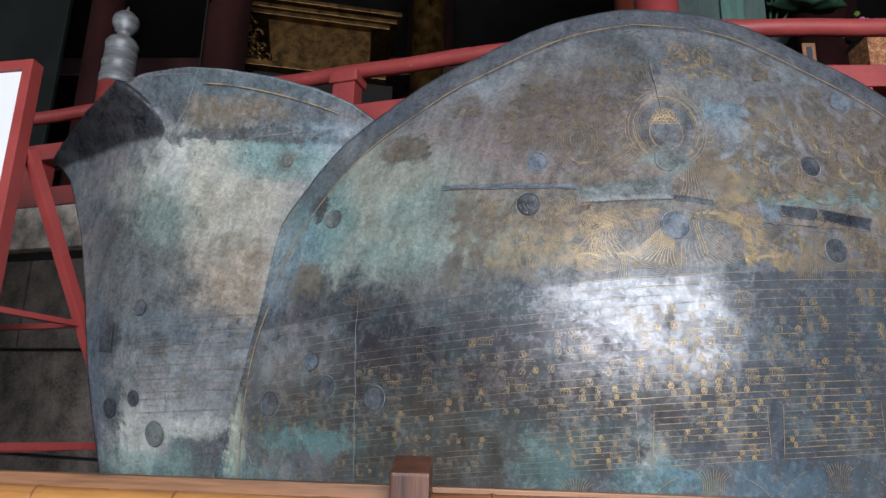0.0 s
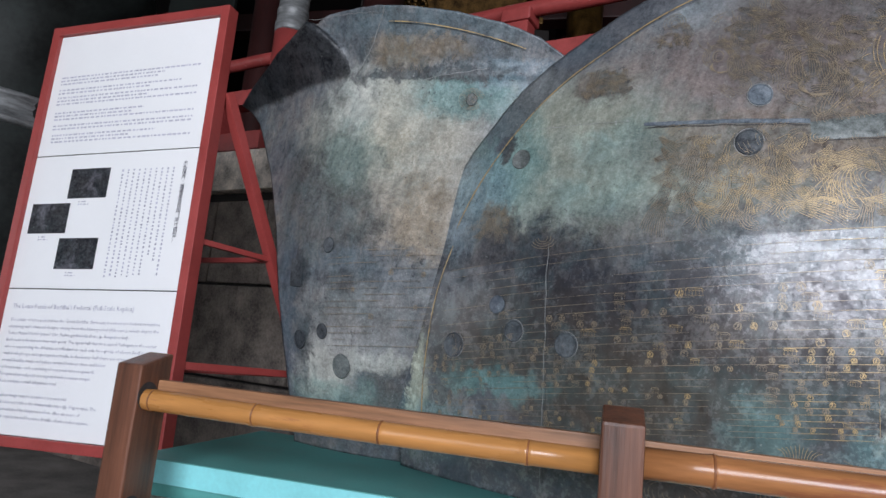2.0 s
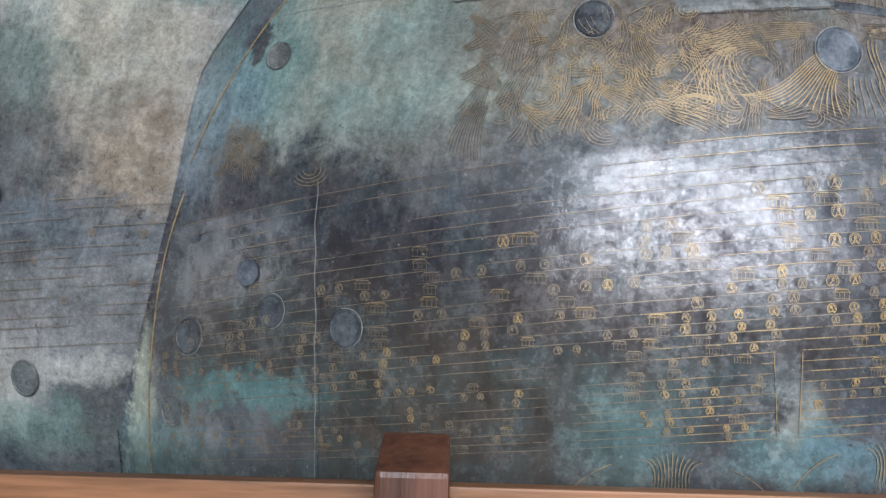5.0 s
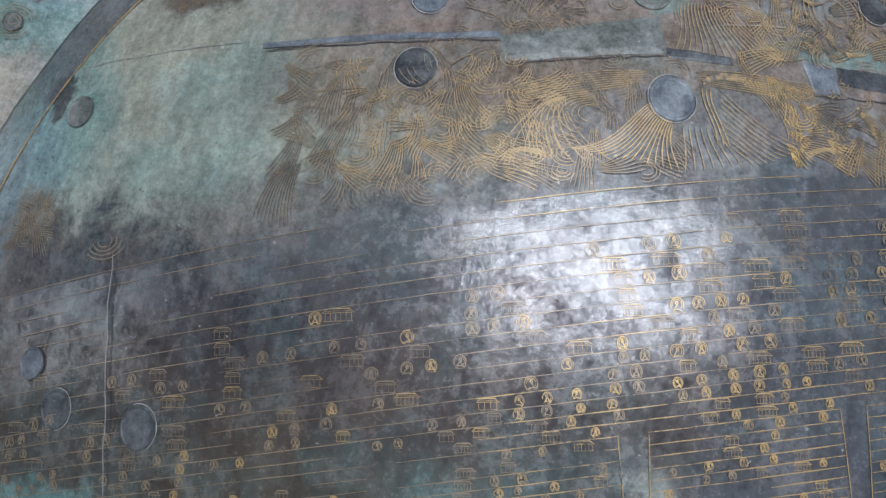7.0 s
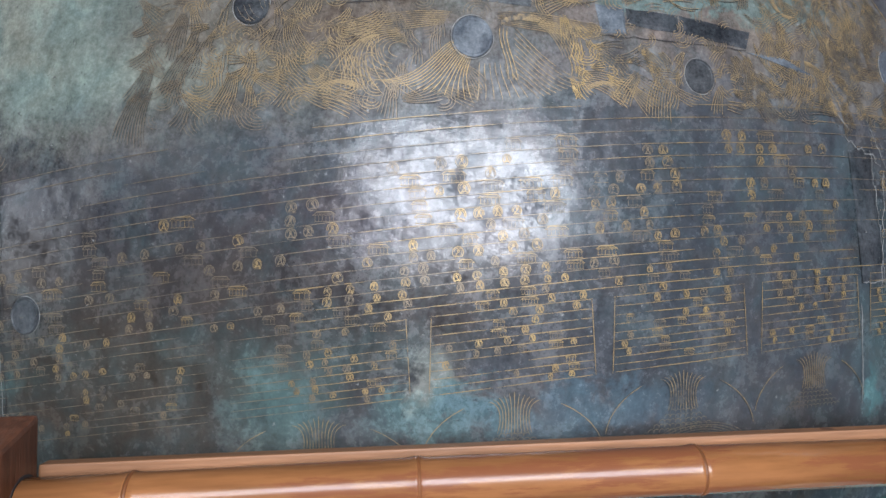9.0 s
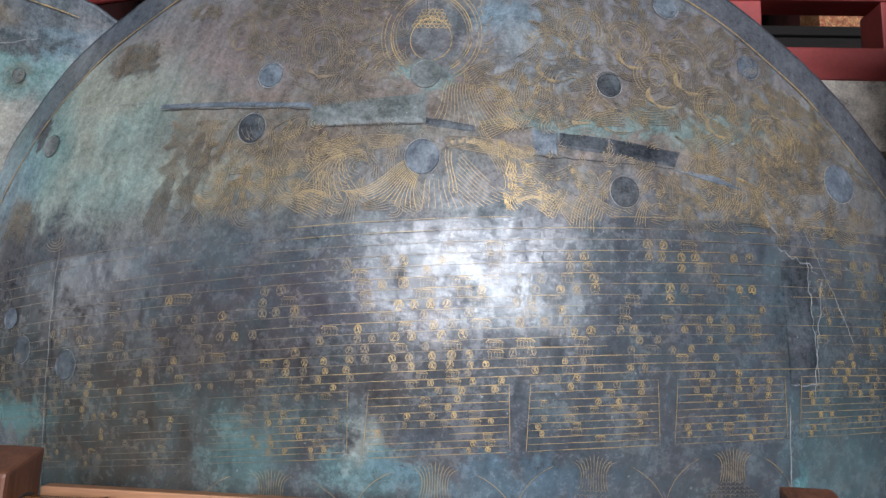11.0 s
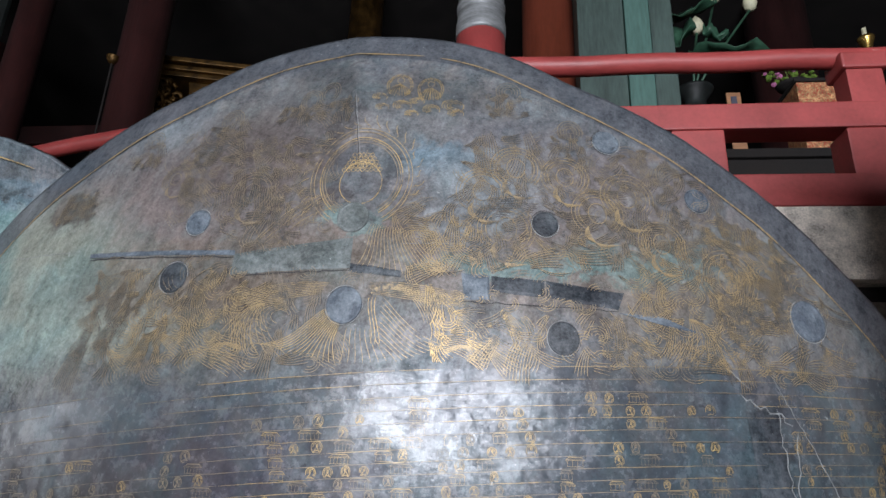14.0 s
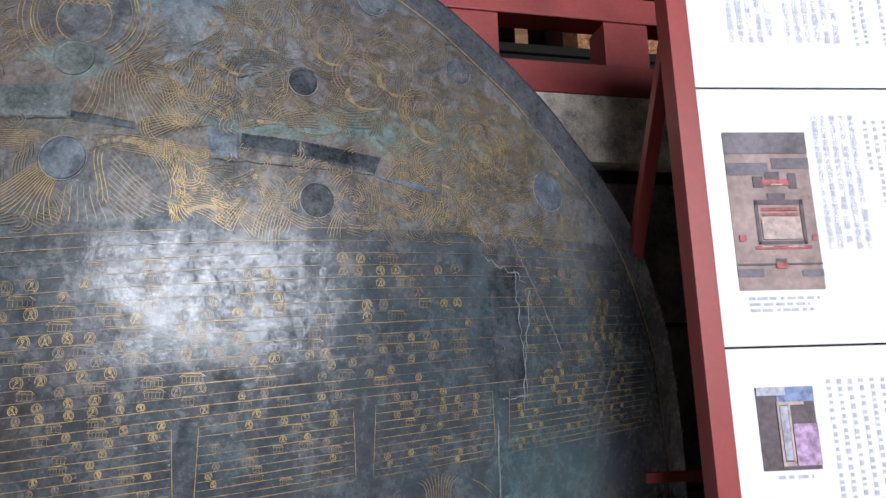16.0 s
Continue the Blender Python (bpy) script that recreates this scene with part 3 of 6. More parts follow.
LEFT = [(1.825, 0.0), (1.865, 0.38), (1.85, 0.57), (1.82, 0.8), (1.75, 1.0), (1.65, 1.23), (1.475, 1.48), (1.29, 1.67), (1.07, 1.81), (0.927, 1.904), (0.69, 2.014), (0.495, 2.12), (0.30, 2.185)]
RIGHT = [(1.86, 0.0), (1.85, 0.27), (1.80, 0.57), (1.76, 0.81), (1.70, 0.96), (1.62, 1.14), (1.50, 1.295), (1.345, 1.45), (1.22, 1.586), (1.07, 1.695), (0.91, 1.82), (0.737, 1.91), (0.51, 2.02), (0.38, 2.105), (0.228, 2.168)]
PROFILE = sorted([(math.atan2(h, w), math.hypot(w, h)) for w, h in RIGHT] + [(math.pi - math.atan2(h, w), math.hypot(w, h)) for w, h in LEFT] + [(math.radians(86), 2.19), (math.radians(94), 2.198)])


def outline(th):
    """Radius of the petal's edge from the middle of its foot, at an angle from the right."""
    a, r = [p[0] for p in PROFILE], [p[1] for p in PROFILE]
    return float(sum(np.interp(th + d, a, r) for d in (-0.05, -0.025, 0, 0.025, 0.05)) / 5) + 0.02 * min(1.0, max(0.0, math.sin(th) * 2.2)) + 0.014 * math.exp(-((th - 2.05) / 0.35) ** 2)


def petal_mesh(nr, nt):
    bm = bmesh.new()
    foot = bm.verts.new((PX, petal_y(PX, PZ), PZ))
    grid = []
    for j in range(nt + 1):
        th = math.pi * j / nt
        R = outline(th) + 0.006 * noise.noise((th * 9, 0, 3)) + 0.0035 * noise.noise((th * 45, 0, 8))
        row = []
        for i in range(1, nr + 1):
            r = R * i / nr
            x, z = PX + r * math.cos(th), PZ + r * math.sin(th)
            dent = 0.003 * noise.noise((x * 4, 0, z * 4))
            row.append(bm.verts.new((x, petal_y(x, z) + dent, z)))
        grid.append(row)
    for a, b in zip(grid, grid[1:]):
        bm.faces.new((foot, a[0], b[0]))
        for i in range(nr - 1):
            bm.faces.new((a[i], a[i + 1], b[i + 1], b[i]))
    bm.normal_update()
    if sum(f.normal.y for f in bm.faces) > 0:
        bmesh.ops.reverse_faces(bm, faces=bm.faces)
    return bm


def thicken(ob, t):
    s = ob.modifiers.new("thickness", "SOLIDIFY")
    s.thickness, s.offset = t, -1


petal = thing("lotus_petal", "large bronze lotus petal engraved with gilt figures", "sculpture", "lotus petals")
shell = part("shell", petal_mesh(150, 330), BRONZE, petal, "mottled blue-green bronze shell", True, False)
band = shell.data.attributes.new("rim", "FLOAT", "POINT")
for v in shell.data.vertices:
    th = math.atan2(v.co.z - PZ, v.co.x - PX)
    inset = outline(th) - math.hypot(v.co.x - PX, v.co.z - PZ)
    left_fade = min(1.0, max(0.0, (2.5 - th) / 0.25))
    band.data[v.index].value = min(1.0, max(0.0, (0.135 - inset) / 0.02)) * (0.25 + 0.75 * left_fade)
thicken(shell, 0.03)


def surf(x, z, f, off=0.0022):
    """A point just proud of the sheet."""
    return (x, f(x, z) - off - 0.003 * abs(noise.noise((x * 4, 0, z * 4))), z)


class Engraving:
    """Gathers thin ribbons on a curved sheet into one mesh."""

    def __init__(self, f):
        self.f, self.verts, self.faces = f, [], []

    def line(self, pts, w):
        n0 = len(self.verts)
        for k, (x, z) in enumerate(pts):
            a, b = pts[max(k - 1, 0)], pts[min(k + 1, len(pts) - 1)]
            dx, dz = b[0] - a[0], b[1] - a[1]
            d = math.hypot(dx, dz) or 1
            t = w * 0.34 * (0.35 if k in (0, len(pts) - 1) else 0.9 + 0.35 * noise.noise((x * 60, 4, z * 60)))
            nx, nz = -dz / d * t, dx / d * t
            self.verts += [surf(x + nx, z + nz, self.f), surf(x - nx, z - nz, self.f)]
        for k in range(len(pts) - 1):
            q = n0 + 2 * k
            self.faces.append((q, q + 1, q + 3, q + 2))

    def arc(self, cx, cz, rx, rz, a0, a1, w, n=0):
        n = n or max(6, int(abs(a1 - a0) / 14))
        self.line([(cx + rx * math.cos(radians(a0 + (a1 - a0) * i / n)), cz + rz * math.sin(radians(a0 + (a1 - a0) * i / n))) for i in range(n + 1)], w)

    def curve(self, p0, p1, p2, p3, w, n=10):
        out = []
        for i in range(n + 1):
            t = i / n
            s = 1 - t
            out.append(tuple(s ** 3 * p0[k] + 3 * s * s * t * p1[k] + 3 * s * t * t * p2[k] + t ** 3 * p3[k] for k in (0, 1)))
        self.line(out, w)

    def cut(self, pts, w):
        """A stroke with its groove's shade drawn as a dark ribbon beside it."""
        self.line(pts, w)
        groove_shade.line([(x + 0.0019, z - 0.0016) for x, z in pts], w * 0.7)

    def done(self, name, mat, parent, label):
        ob = part_data(name, self.verts, self.faces, mat, parent, label)
        ob["kind"] = "stuff"
        return ob


def inside(x, z, inset=0.12):
    r, th = math.hypot(x - PX, z - PZ), math.atan2(z - PZ, x - PX)
    return r < outline(th) - inset


groove_shade = Engraving(lambda x, z: petal_y(x, z) + 0.0007)
rnd = random.Random(11)
# the line that runs along the rim
rim = Engraving(petal_y)
for a0, a1 in ((3, 86), (87.5, 148), (150, 176)):
    pts = []
    for i in range(70):
        th = radians(a0 + (a1 - a0) * i / 69)
        r = outline(th) - (0.115 + 0.012 * math.sin(th * 3) + (0.02 if a0 > 100 else 0))
        pts.append((PX + r * math.cos(th), PZ + r * math.sin(th)))
    rim.line(pts, 0.009)
rim.done("rim_line", GILT, petal, "gilt line along the rim")

# the world's horizontal storeys
storeys = [0.0]
for k in range(25):
    storeys.append(storeys[-1] + 0.0335 - 0.0006 * k - (0.002 if k > 12 else 0))
span = storeys[-1]
storeys = [s * 0.625 / span for s in storeys]


def storey_z(k, x):
    return 1.712 + 0.078 * (x - 0.69) - 0.02 * (x - 0.69) ** 2 - storeys[k] * (1 - 0.02 * (x - 0.69))


GAPS = (0.10, 0.548, 0.972, 1.372, 1.757)
lines_main, lines_faint = Engraving(petal_y), Engraving(petal_y)
for k in range(26):
    x = -1.0 if k % 3 else -0.9
    while x < 2.36:
        seg = rnd.uniform(0.06, 0.32)
        x1 = min(x + seg, 2.38)
        low = k > 15
        mid = (x + x1) / 2
        ok = inside(x, storey_z(k, x), 0.13) and inside(x1, storey_z(k, x1), 0.13)
        if low and any(abs(g - mid) < 0.03 + seg / 2 for g in GAPS):
            cut = [g for g in GAPS if abs(g - mid) < 0.03 + seg / 2][0]
            if x < cut - 0.03:
                x1 = cut - 0.026
            else:
                x = cut + 0.026
                x1 = x + max(0.03, seg * 0.6)
                ok = ok and x1 < 2.38
        if 1.70 < mid < 1.85 and 2 < k < 15:
            ok = ok and rnd.random() < 0.3
        n = max(2, int((x1 - x) / 0.04))
        pts = [(x + (x1 - x) * i / n, storey_z(k, x + (x1 - x) * i / n) + rnd.uniform(-0.0006, 0.0006)) for i in range(n + 1)]
        strong = mid > 0.3 and (k > 13 or k == 0 or rnd.random() < 0.35)
        if ok and rnd.random() < (0.97 if mid > 0.2 else 0.75):
            (lines_main if strong else lines_faint).line(pts, 0.0031 if strong and k > 11 else 0.0024)
        x = x1 + (rnd.uniform(0.0, 0.012) if rnd.random() < 0.3 else 0.0)
for g in GAPS[1:]:
    for s in (-0.028, 0.028):
        lines_main.line([(g + s * (1 - 0.25 * i / 6), storey_z(16, g) - (storeys[25] - storeys[16]) * i / 6) for i in range(7)], 0.003)
lines_main.done("storey_engraving", GILT, petal, "worn gilt horizontal engraved lines")
lines_faint.done("faint_storey_engraving", GILT_FAINT, petal, "faint horizontal engraved lines")


# small palaces and haloed medallions between the lines
def palace(e, x, z, s):
    """A pavilion: ridge, eaves, posts and a floor."""
    w = s * rnd.uniform(0.55, 0.95)
    posts = 4 if w < s * 0.75 else 6
    e.line([(x - w * 1.1, z + s * 0.6), (x - w * 0.72, z + s * 0.86), (x + w * 0.72, z + s * 0.86), (x + w * 1.1, z + s * 0.6)], 0.003)
    e.line([(x - w * 1.15, z + s * 0.6), (x + w * 1.15, z + s * 0.6)], 0.0034)
    e.line([(x - w * 0.9, z + s * 0.7), (x + w * 0.9, z + s * 0.71)], 0.0022)
    for i in range(posts):
        u = x - w * 0.9 + 1.8 * w * i / (posts - 1)
        e.line([(u, z + s * 0.6), (u, z + s * 0.08)], 0.0027)
    e.line([(x - w, z + s * 0.08), (x + w, z + s * 0.08)], 0.003)


def medallion(e, x, z, s):
    """A seated figure in a double halo, as plain strokes."""
    lean, s, w = rnd.uniform(-16, 16), s * rnd.uniform(0.86, 1.05), rnd.uniform(0.85, 1.1)
    x += rnd.uniform(-0.003, 0.003)
    e.arc(x, z + s * 0.46, s * 0.42 * w, s * 0.46, -62 + lean + rnd.uniform(-20, 40), 242 + lean + rnd.uniform(-40, 20), 0.0026, 16)
    e.arc(x, z + s * 0.46, s * 0.3 * w, s * 0.34, -40 + lean, rnd.uniform(150, 230) + lean, 0.0021, 14)
    e.arc(x + s * rnd.uniform(-0.05, 0.05), z + s * 0.58, s * 0.08, s * 0.1, 0, 360, 0.0042, 7)
    for d in (-1, 1):
        if rnd.random() < 0.8:
            e.curve((x, z + s * 0.44), (x + d * s * 0.16, z + s * rnd.uniform(0.32, 0.46)), (x + d * s * 0.1, z + s * 0.2), (x + d * s * rnd.uniform(0.2, 0.32), z + s * rnd.uniform(0.1, 0.2)), 0.0032, 6)
    e.line([(x - s * 0.3, z + s * rnd.uniform(0.06, 0.16)), (x, z + s * rnd.uniform(0.16, 0.26)), (x + s * 0.3, z + s * rnd.uniform(0.06, 0.16))], 0.0032)
    if rnd.random() < 0.5:
        e.line([(x - s * 0.36, z + s * 0.04), (x + s * 0.36, z + s * 0.04)], 0.0028)


icons, icons_bright, icons_faint = Engraving(petal_y), Engraving(petal_y), Engraving(petal_y)
taken = []


def place_icon(kind, x, k, s):
    half = 0.026 if kind is palace else 0.016
    if not 3 <= k <= 25 or not -0.98 < x < 2.28 or any(abs(g - x) < 0.03 + half for g in GAPS if k > 15):
        return
    if 1.68 < x < 1.86 and 3 < k < 16:
        return
    z = storey_z(k, x)
    if not inside(x, z, 0.16) or any(abs(px - x) < half + ph and pk == k for px, pk, ph in taken):
        return
    taken.append((x, k, half))
    if x < -0.45 or (x < 0.35 and rnd.random() < 0.6) or rnd.random() < 0.25:
        e = icons_faint
    else:
        e = icons_bright if rnd.random() < (0.3 if k > 13 and x > 0.5 else 0.08) else icons
    kind(e, x, z + 0.002, s)


for row in range(2, 26, 2):
    x = -0.95 + rnd.uniform(0, 0.1)
    while x < 2.28:
        # a pavilion over a pair of medallions, then another pavilion
        k = row + rnd.randint(0, 2)
        sparse = 0.42 if x < -0.35 else (0.68 if x < 0.25 else 0.85)
        if rnd.random() < sparse and k >= (7 if x < -0.4 else 5 if x < 0.5 else 3):
            tall = rnd.choice((1, 2, 2, 3))
            for i in range(tall):
                s = (storeys[min(25, k + i)] - storeys[min(25, k + i) - 1]) * rnd.uniform(0.9, 1.02)
                u = x + rnd.uniform(-0.006, 0.006)
                if rnd.random() < 0.42:
                    place_icon(palace, u, k + i, s)
                else:
                    place_icon(medallion, u - rnd.uniform(0.014, 0.034), k + i, s)
                    if rnd.random() < 0.62:
                        place_icon(medallion, u + rnd.uniform(0.018, 0.026), k + i, s)
        x += rnd.uniform(0.055, 0.125)
# the one broad stepped pavilion of the middle
for i in range(7, 22):
    for u in ((-0.05, 0.0, 0.05) if i % 3 == 0 else (-0.024, 0.024)):
        place_icon(palace if i % 3 == 0 else medallion, 0.765 + u, i, storeys[i] - storeys[i - 1])
icons.done("icon_engraving", GILT, petal, "small gilt palaces and medallions")
icons_bright.done("bright_icon_engraving", GILT_BRIGHT, petal, "bright gilt palaces and medallions")
icons_faint.done("faint_icon_engraving", GILT_FAINT, petal, "faded palaces and medallions")

# the large seated figure, as plain rings, folds and sleeves
fig, figb, faint = Engraving(petal_y), Engraving(petal_y), Engraving(petal_y)
for q, e in ((0.158, fig), (0.147, fig), (0.128, figb), (0.121, fig), (0.112, faint)):
    e.arc(0.69, 2.29, q * 0.95, q * 1.08, -60, 240, 0.0042, 44)
for i in range(26):
    a = radians(-40 + 260 * i / 25)
    r0, r1 = 0.165, 0.165 + rnd.uniform(0.015, 0.045)
    p = (0.69 + r0 * 0.95 * math.cos(a), 2.29 + r0 * 1.08 * math.sin(a))
    q = (0.69 + r1 * 0.95 * math.cos(a + 0.12), 2.29 + r1 * 1.08 * math.sin(a + 0.12))
    fig.curve(p, ((p[0] + q[0]) / 2 + 0.012, p[1]), (q[0] - 0.01, (p[1] + q[1]) / 2), q, 0.004, 6)
figb.arc(0.69, 2.272, 0.062, 0.072, 0, 360, 0.0036, 30)
for row in range(5):
    for i in range(9 - row):
        u = (i - (8 - row) / 2) * 0.0135
        figb.arc(0.69 + u, 2.318 + row * 0.0125, 0.006, 0.006, 0, 360, 0.0026, 7)
for i in range(17):
    t = i / 16
    # robe that falls from the shoulder in long strands
    fig.curve((0.745 + 0.11 * t, 2.135 - 0.02 * t), (0.725 + 0.13 * t, 2.09), (0.745 + 0.15 * t, 2.04 - 0.01 * t), (0.69 + 0.29 * t, 1.985 - 0.004 * t), 0.0026, 14)
for i in range(9):
    t = i / 8
    fig.curve((0.86 + 0.04 * t, 2.12 + 0.03 * t), (0.9 + 0.06 * t, 2.07), (0.88 + 0.06 * t, 2.02), (0.93 + 0.07 * t, 1.99 + 0.02 * t), 0.0024, 12)
for o in (0.0, 0.012, 0.03, 0.038):
    # border of the robe over the other shoulder
    fig.curve((0.612 - o, 2.235), (0.55 - o, 2.2), (0.5 - o, 2.13 + o), (0.435 - o, 2.08), 0.0026, 16)
for i in range(22):
    t = i / 21
    x, z = 0.585 - 0.165 * t, 2.222 - 0.14 * t + 0.02 * t * (1 - t)
    fig.line([(x, z), (x - 0.012, z + 0.011)], 0.002)
fig.curve((0.63, 2.19), (0.56, 2.18), (0.5, 2.13), (0.475, 2.075), 0.0026, 14)
for s in (-1, 1):
    for i in range(5):
        t = i / 4
        # hem of the robe under the knees
        fig.curve((0.69 + s * 0.26, 1.765 + 0.012 * t), (0.69 + s * 0.3, 1.79 + 0.01 * t), (0.69 + s * 0.34, 1.8), (0.69 + s * (0.33 + 0.04 * t), 1.75 + 0.01 * t), 0.0024, 10)
    for i in range(9):
        t = i / 8
        # sleeves hanging over the knee
        fig.curve((0.69 + s * (0.05 + 0.02 * t), 1.955 - 0.03 * t), (0.69 + s * 0.12, 1.965 - 0.045 * t), (0.69 + s * 0.2, 1.955 - 0.05 * t), (0.69 + s * (0.33 - 0.02 * t), 1.925 - 0.03 * t), 0.0027, 14)


PLUGS = ((0.173, 1.985, 0.047), (0.208, 2.161, 0.042), (0.686, 1.894, 0.052), (1.256, 1.822, 0.045), (1.976, 1.932, 0.062), (1.218, 2.152, 0.04), (1.416, 2.467, 0.045), (1.681, 2.285, 0.042), (0.69, 2.28, 0.13))
PLATES = ((-0.17, 2.035, 0.36, 2.095), (0.34, 1.98, 0.7, 2.095), (0.69, 1.97, 0.84, 2.02), (0.98, 1.905, 1.43, 1.995))


def clear(pts):
    """True where a stroke keeps off plugs and repair plates."""
    for x, z in pts:
        if any(math.hypot(x - a, z - b) < r + 0.006 for a, b, r in PLUGS) or any(a < x < c and b < z < d for a, b, c, d in PLATES):
            return False
    return True


for i in range(15):
    t = i / 14
    # folds that leave the knot in a fan
    figb.curve((0.645 + 0.035 * t, 1.885 - 0.045 * t), (0.6 + 0.07 * t, 1.87 - 0.06 * t), (0.56 + 0.1 * t, 1.775 + 0.02 * t), (0.455 + 0.225 * t, 1.79 - 0.055 * t), 0.0026, 16)
for i in range(9):
    t = i / 8
    # shell-like whorl of the knee
    q = 0.022 + 0.008 * i
    fig.arc(0.515 - 0.004 * i, 1.862 - 0.002 * i, q * 1.05, q * 0.82, 35 + 4 * i, 265 - 3 * i, 0.0026, 22)
for i in range(10):
    t = i / 9
    # drapery swept away from the cord
    fig.curve((0.785 - 0.005 * t, 1.92 - 0.125 * t), (0.83 - 0.02 * t, 1.875 - 0.1 * t), (0.88 - 0.05 * t, 1.8 - 0.045 * t), (0.965 - 0.13 * t, 1.79 - 0.045 * t), 0.0026, 16)
for i in range(8):
    t = i / 7
    fig.curve((0.755, 1.925 + 0.01 * t), (0.8, 1.955 + 0.015 * t), (0.87 + 0.05 * t, 1.945 + 0.02 * t), (0.9 + 0.06 * t, 1.85 - 0.02 * t), 0.0026, 16)
for i in range(3):
    figb.curve((0.752 + 0.009 * i, 1.92), (0.742 + 0.008 * i, 1.88), (0.772 + 0.006 * i, 1.84), (0.765 + 0.012 * i, 1.79), 0.003, 14)
for i in range(7):
    fig.curve((0.7 + 0.012 * i, 1.83), (0.695 + 0.013 * i, 1.8), (0.7 + 0.016 * i, 1.77), (0.69 + 0.02 * i, 1.735 + 0.002 * i), 0.0025, 10)


DRAWN = [(0.173, 1.985, 0.06), (1.256, 1.822, 0.06), (1.218, 2.152, 0.05), (0.6, 1.81, 0.09), (0.5, 1.86, 0.09), (0.87, 1.85, 0.1), (0.74, 1.8, 0.08), (0.82, 2.05, 0.12)]


def cloud(e, cx, cz, w, h, n, size, lw=0.0024):
    """Drapery and cloud: fans of parallel strands, with whorls between them."""
    for _ in range(n * 5):
        x, z = cx + rnd.uniform(-w, w), cz + rnd.uniform(-h, h)
        r = size * rnd.uniform(0.55, 1.5)
        if not inside(x, z, 0.14) or any(math.hypot(x - a, z - b) < 0.47 * (r + c) for a, b, c in DRAWN):
            continue
        DRAWN.append((x, z, r))
        a = rnd.uniform(0, 360)
        gap = 0.0084
        if rnd.random() < 0.28:
            q, turn = r, rnd.uniform(150, 300)
            while q > 0.005:
                e.arc(x + 0.15 * (r - q), z, q, q * 0.82, a + 30 * q / r, a + turn, lw, 14)
                q -= gap
            continue
        d = 2.6 * noise.noise((x * 4, 2, z * 4)) + rnd.gauss(-1.2, 0.6)
        ux, uz, nx, nz = math.cos(d), math.sin(d), -math.sin(d), math.cos(d)
        length, wide = r * rnd.uniform(1.9, 2.6), r * rnd.uniform(1.0, 1.5)
        m = max(3, int(wide / gap))
        pinch, bend, sway = rnd.uniform(0.15, 0.7), rnd.uniform(-0.5, 0.5), rnd.uniform(-0.3, 0.3)
        for k in range(m + 1):
            v = k / m - 0.5
            cut0, cut1 = rnd.uniform(0, 0.12), rnd.uniform(0, 0.12)
            pts = []
            for i in range(13):
                t = cut0 + (1 - cut0 - cut1) * i / 12
                across = wide * v * (pinch + (1 - pinch) * t) + length * (bend * t * (1 - t) + sway * t * t)
                pts.append((x + ux * length * (t - 0.5) + nx * across, z + uz * length * (t - 0.5) + nz * across))
            if inside(*pts[0], 0.12) and inside(*pts[-1], 0.12) and clear(pts):
                (e.cut if e.f is petal_y else e.line)(pts, lw)


def attendant(e, x, z, s):
    """A haloed seated figure as plain rings and folds."""
    for q in (1.0, 0.86, 0.72):
        e.arc(x, z, s * q, s * q * 1.02, -50, 235, 0.0032, 24)
    e.arc(x, z, s * 0.36, s * 0.46, 0, 360, 0.0036, 14)
    for i in range(7):
        t = i / 6
        e.curve((x - s * 0.3, z - s * 0.5), (x - s * (0.6 + 0.3 * t), z - s * (0.8 + 0.2 * t)), (x - s * 0.3 * t, z - s * 1.5), (x + s * (0.1 + 0.7 * t), z - s * (1.5 - 0.2 * t)), 0.0024, 9)


for x, z, s in ((1.138, 2.337, 0.075), (1.281, 2.317, 0.07), (1.042, 2.253, 0.075), (1.462, 2.266, 0.08), (1.369, 2.2, 0.075), (1.11, 2.13, 0.08), (0.36, 2.25, 0.075), (1.74, 2.03, 0.09), (1.55, 2.12, 0.07), (0.08, 2.33, 0.05)):
    attendant(fig if x > 0.9 else faint, x, z, s)
for x, z in ((0.222, 2.52), (-0.065, 2.47), (1.117, 2.61), (1.306, 2.46), (1.6, 2.33)):
    for i in range(4):
        faint.arc(x, z + 0.035, 0.012 + 0.009 * i, 0.014 + 0.01 * i, -40, 220, 0.003, 12)
    cloud(faint, x, z - 0.03, 0.055, 0.04, 26, 0.022)
for x, z in ((0.775, 2.615), (0.872, 2.605)):
    # two small seated figures in pointed halos over the crown
    for i in range(2):
        figb.arc(x, z + 0.03, 0.04 - 0.006 * i, 0.056 - 0.007 * i, -60, 240, 0.003, 22)
    figb.arc(x, z + 0.056, 0.011, 0.014, 0, 360, 0.003, 12)
    for i in range(5):
        t = i / 4
        for d in (-1, 1):
            figb.curve((x, z + 0.036), (x + d * 0.02 * t, z + 0.03), (x + d * 0.034 * t, z + 0.01), (x + d * (0.004 + 0.03 * t), z - 0.022 + 0.008 * t), 0.0026, 8)
for x, z, r, e in ((0.72, 2.585, 0.022, figb), (0.79, 2.555, 0.028, figb), (0.835, 2.575, 0.022, figb), (0.88, 2.545, 0.026, figb), (0.945, 2.565, 0.034, figb), (0.955, 2.535, 0.024, figb), (0.82, 2.525, 0.02, figb), (0.73, 2.545, 0.02, fig)):
    for i in range(4):
        e.arc(x, z, r * (1 - 0.24 * i), r * (0.75 - 0.18 * i), -30 + 40 * i, 215 + 25 * i, 0.0027, 16)
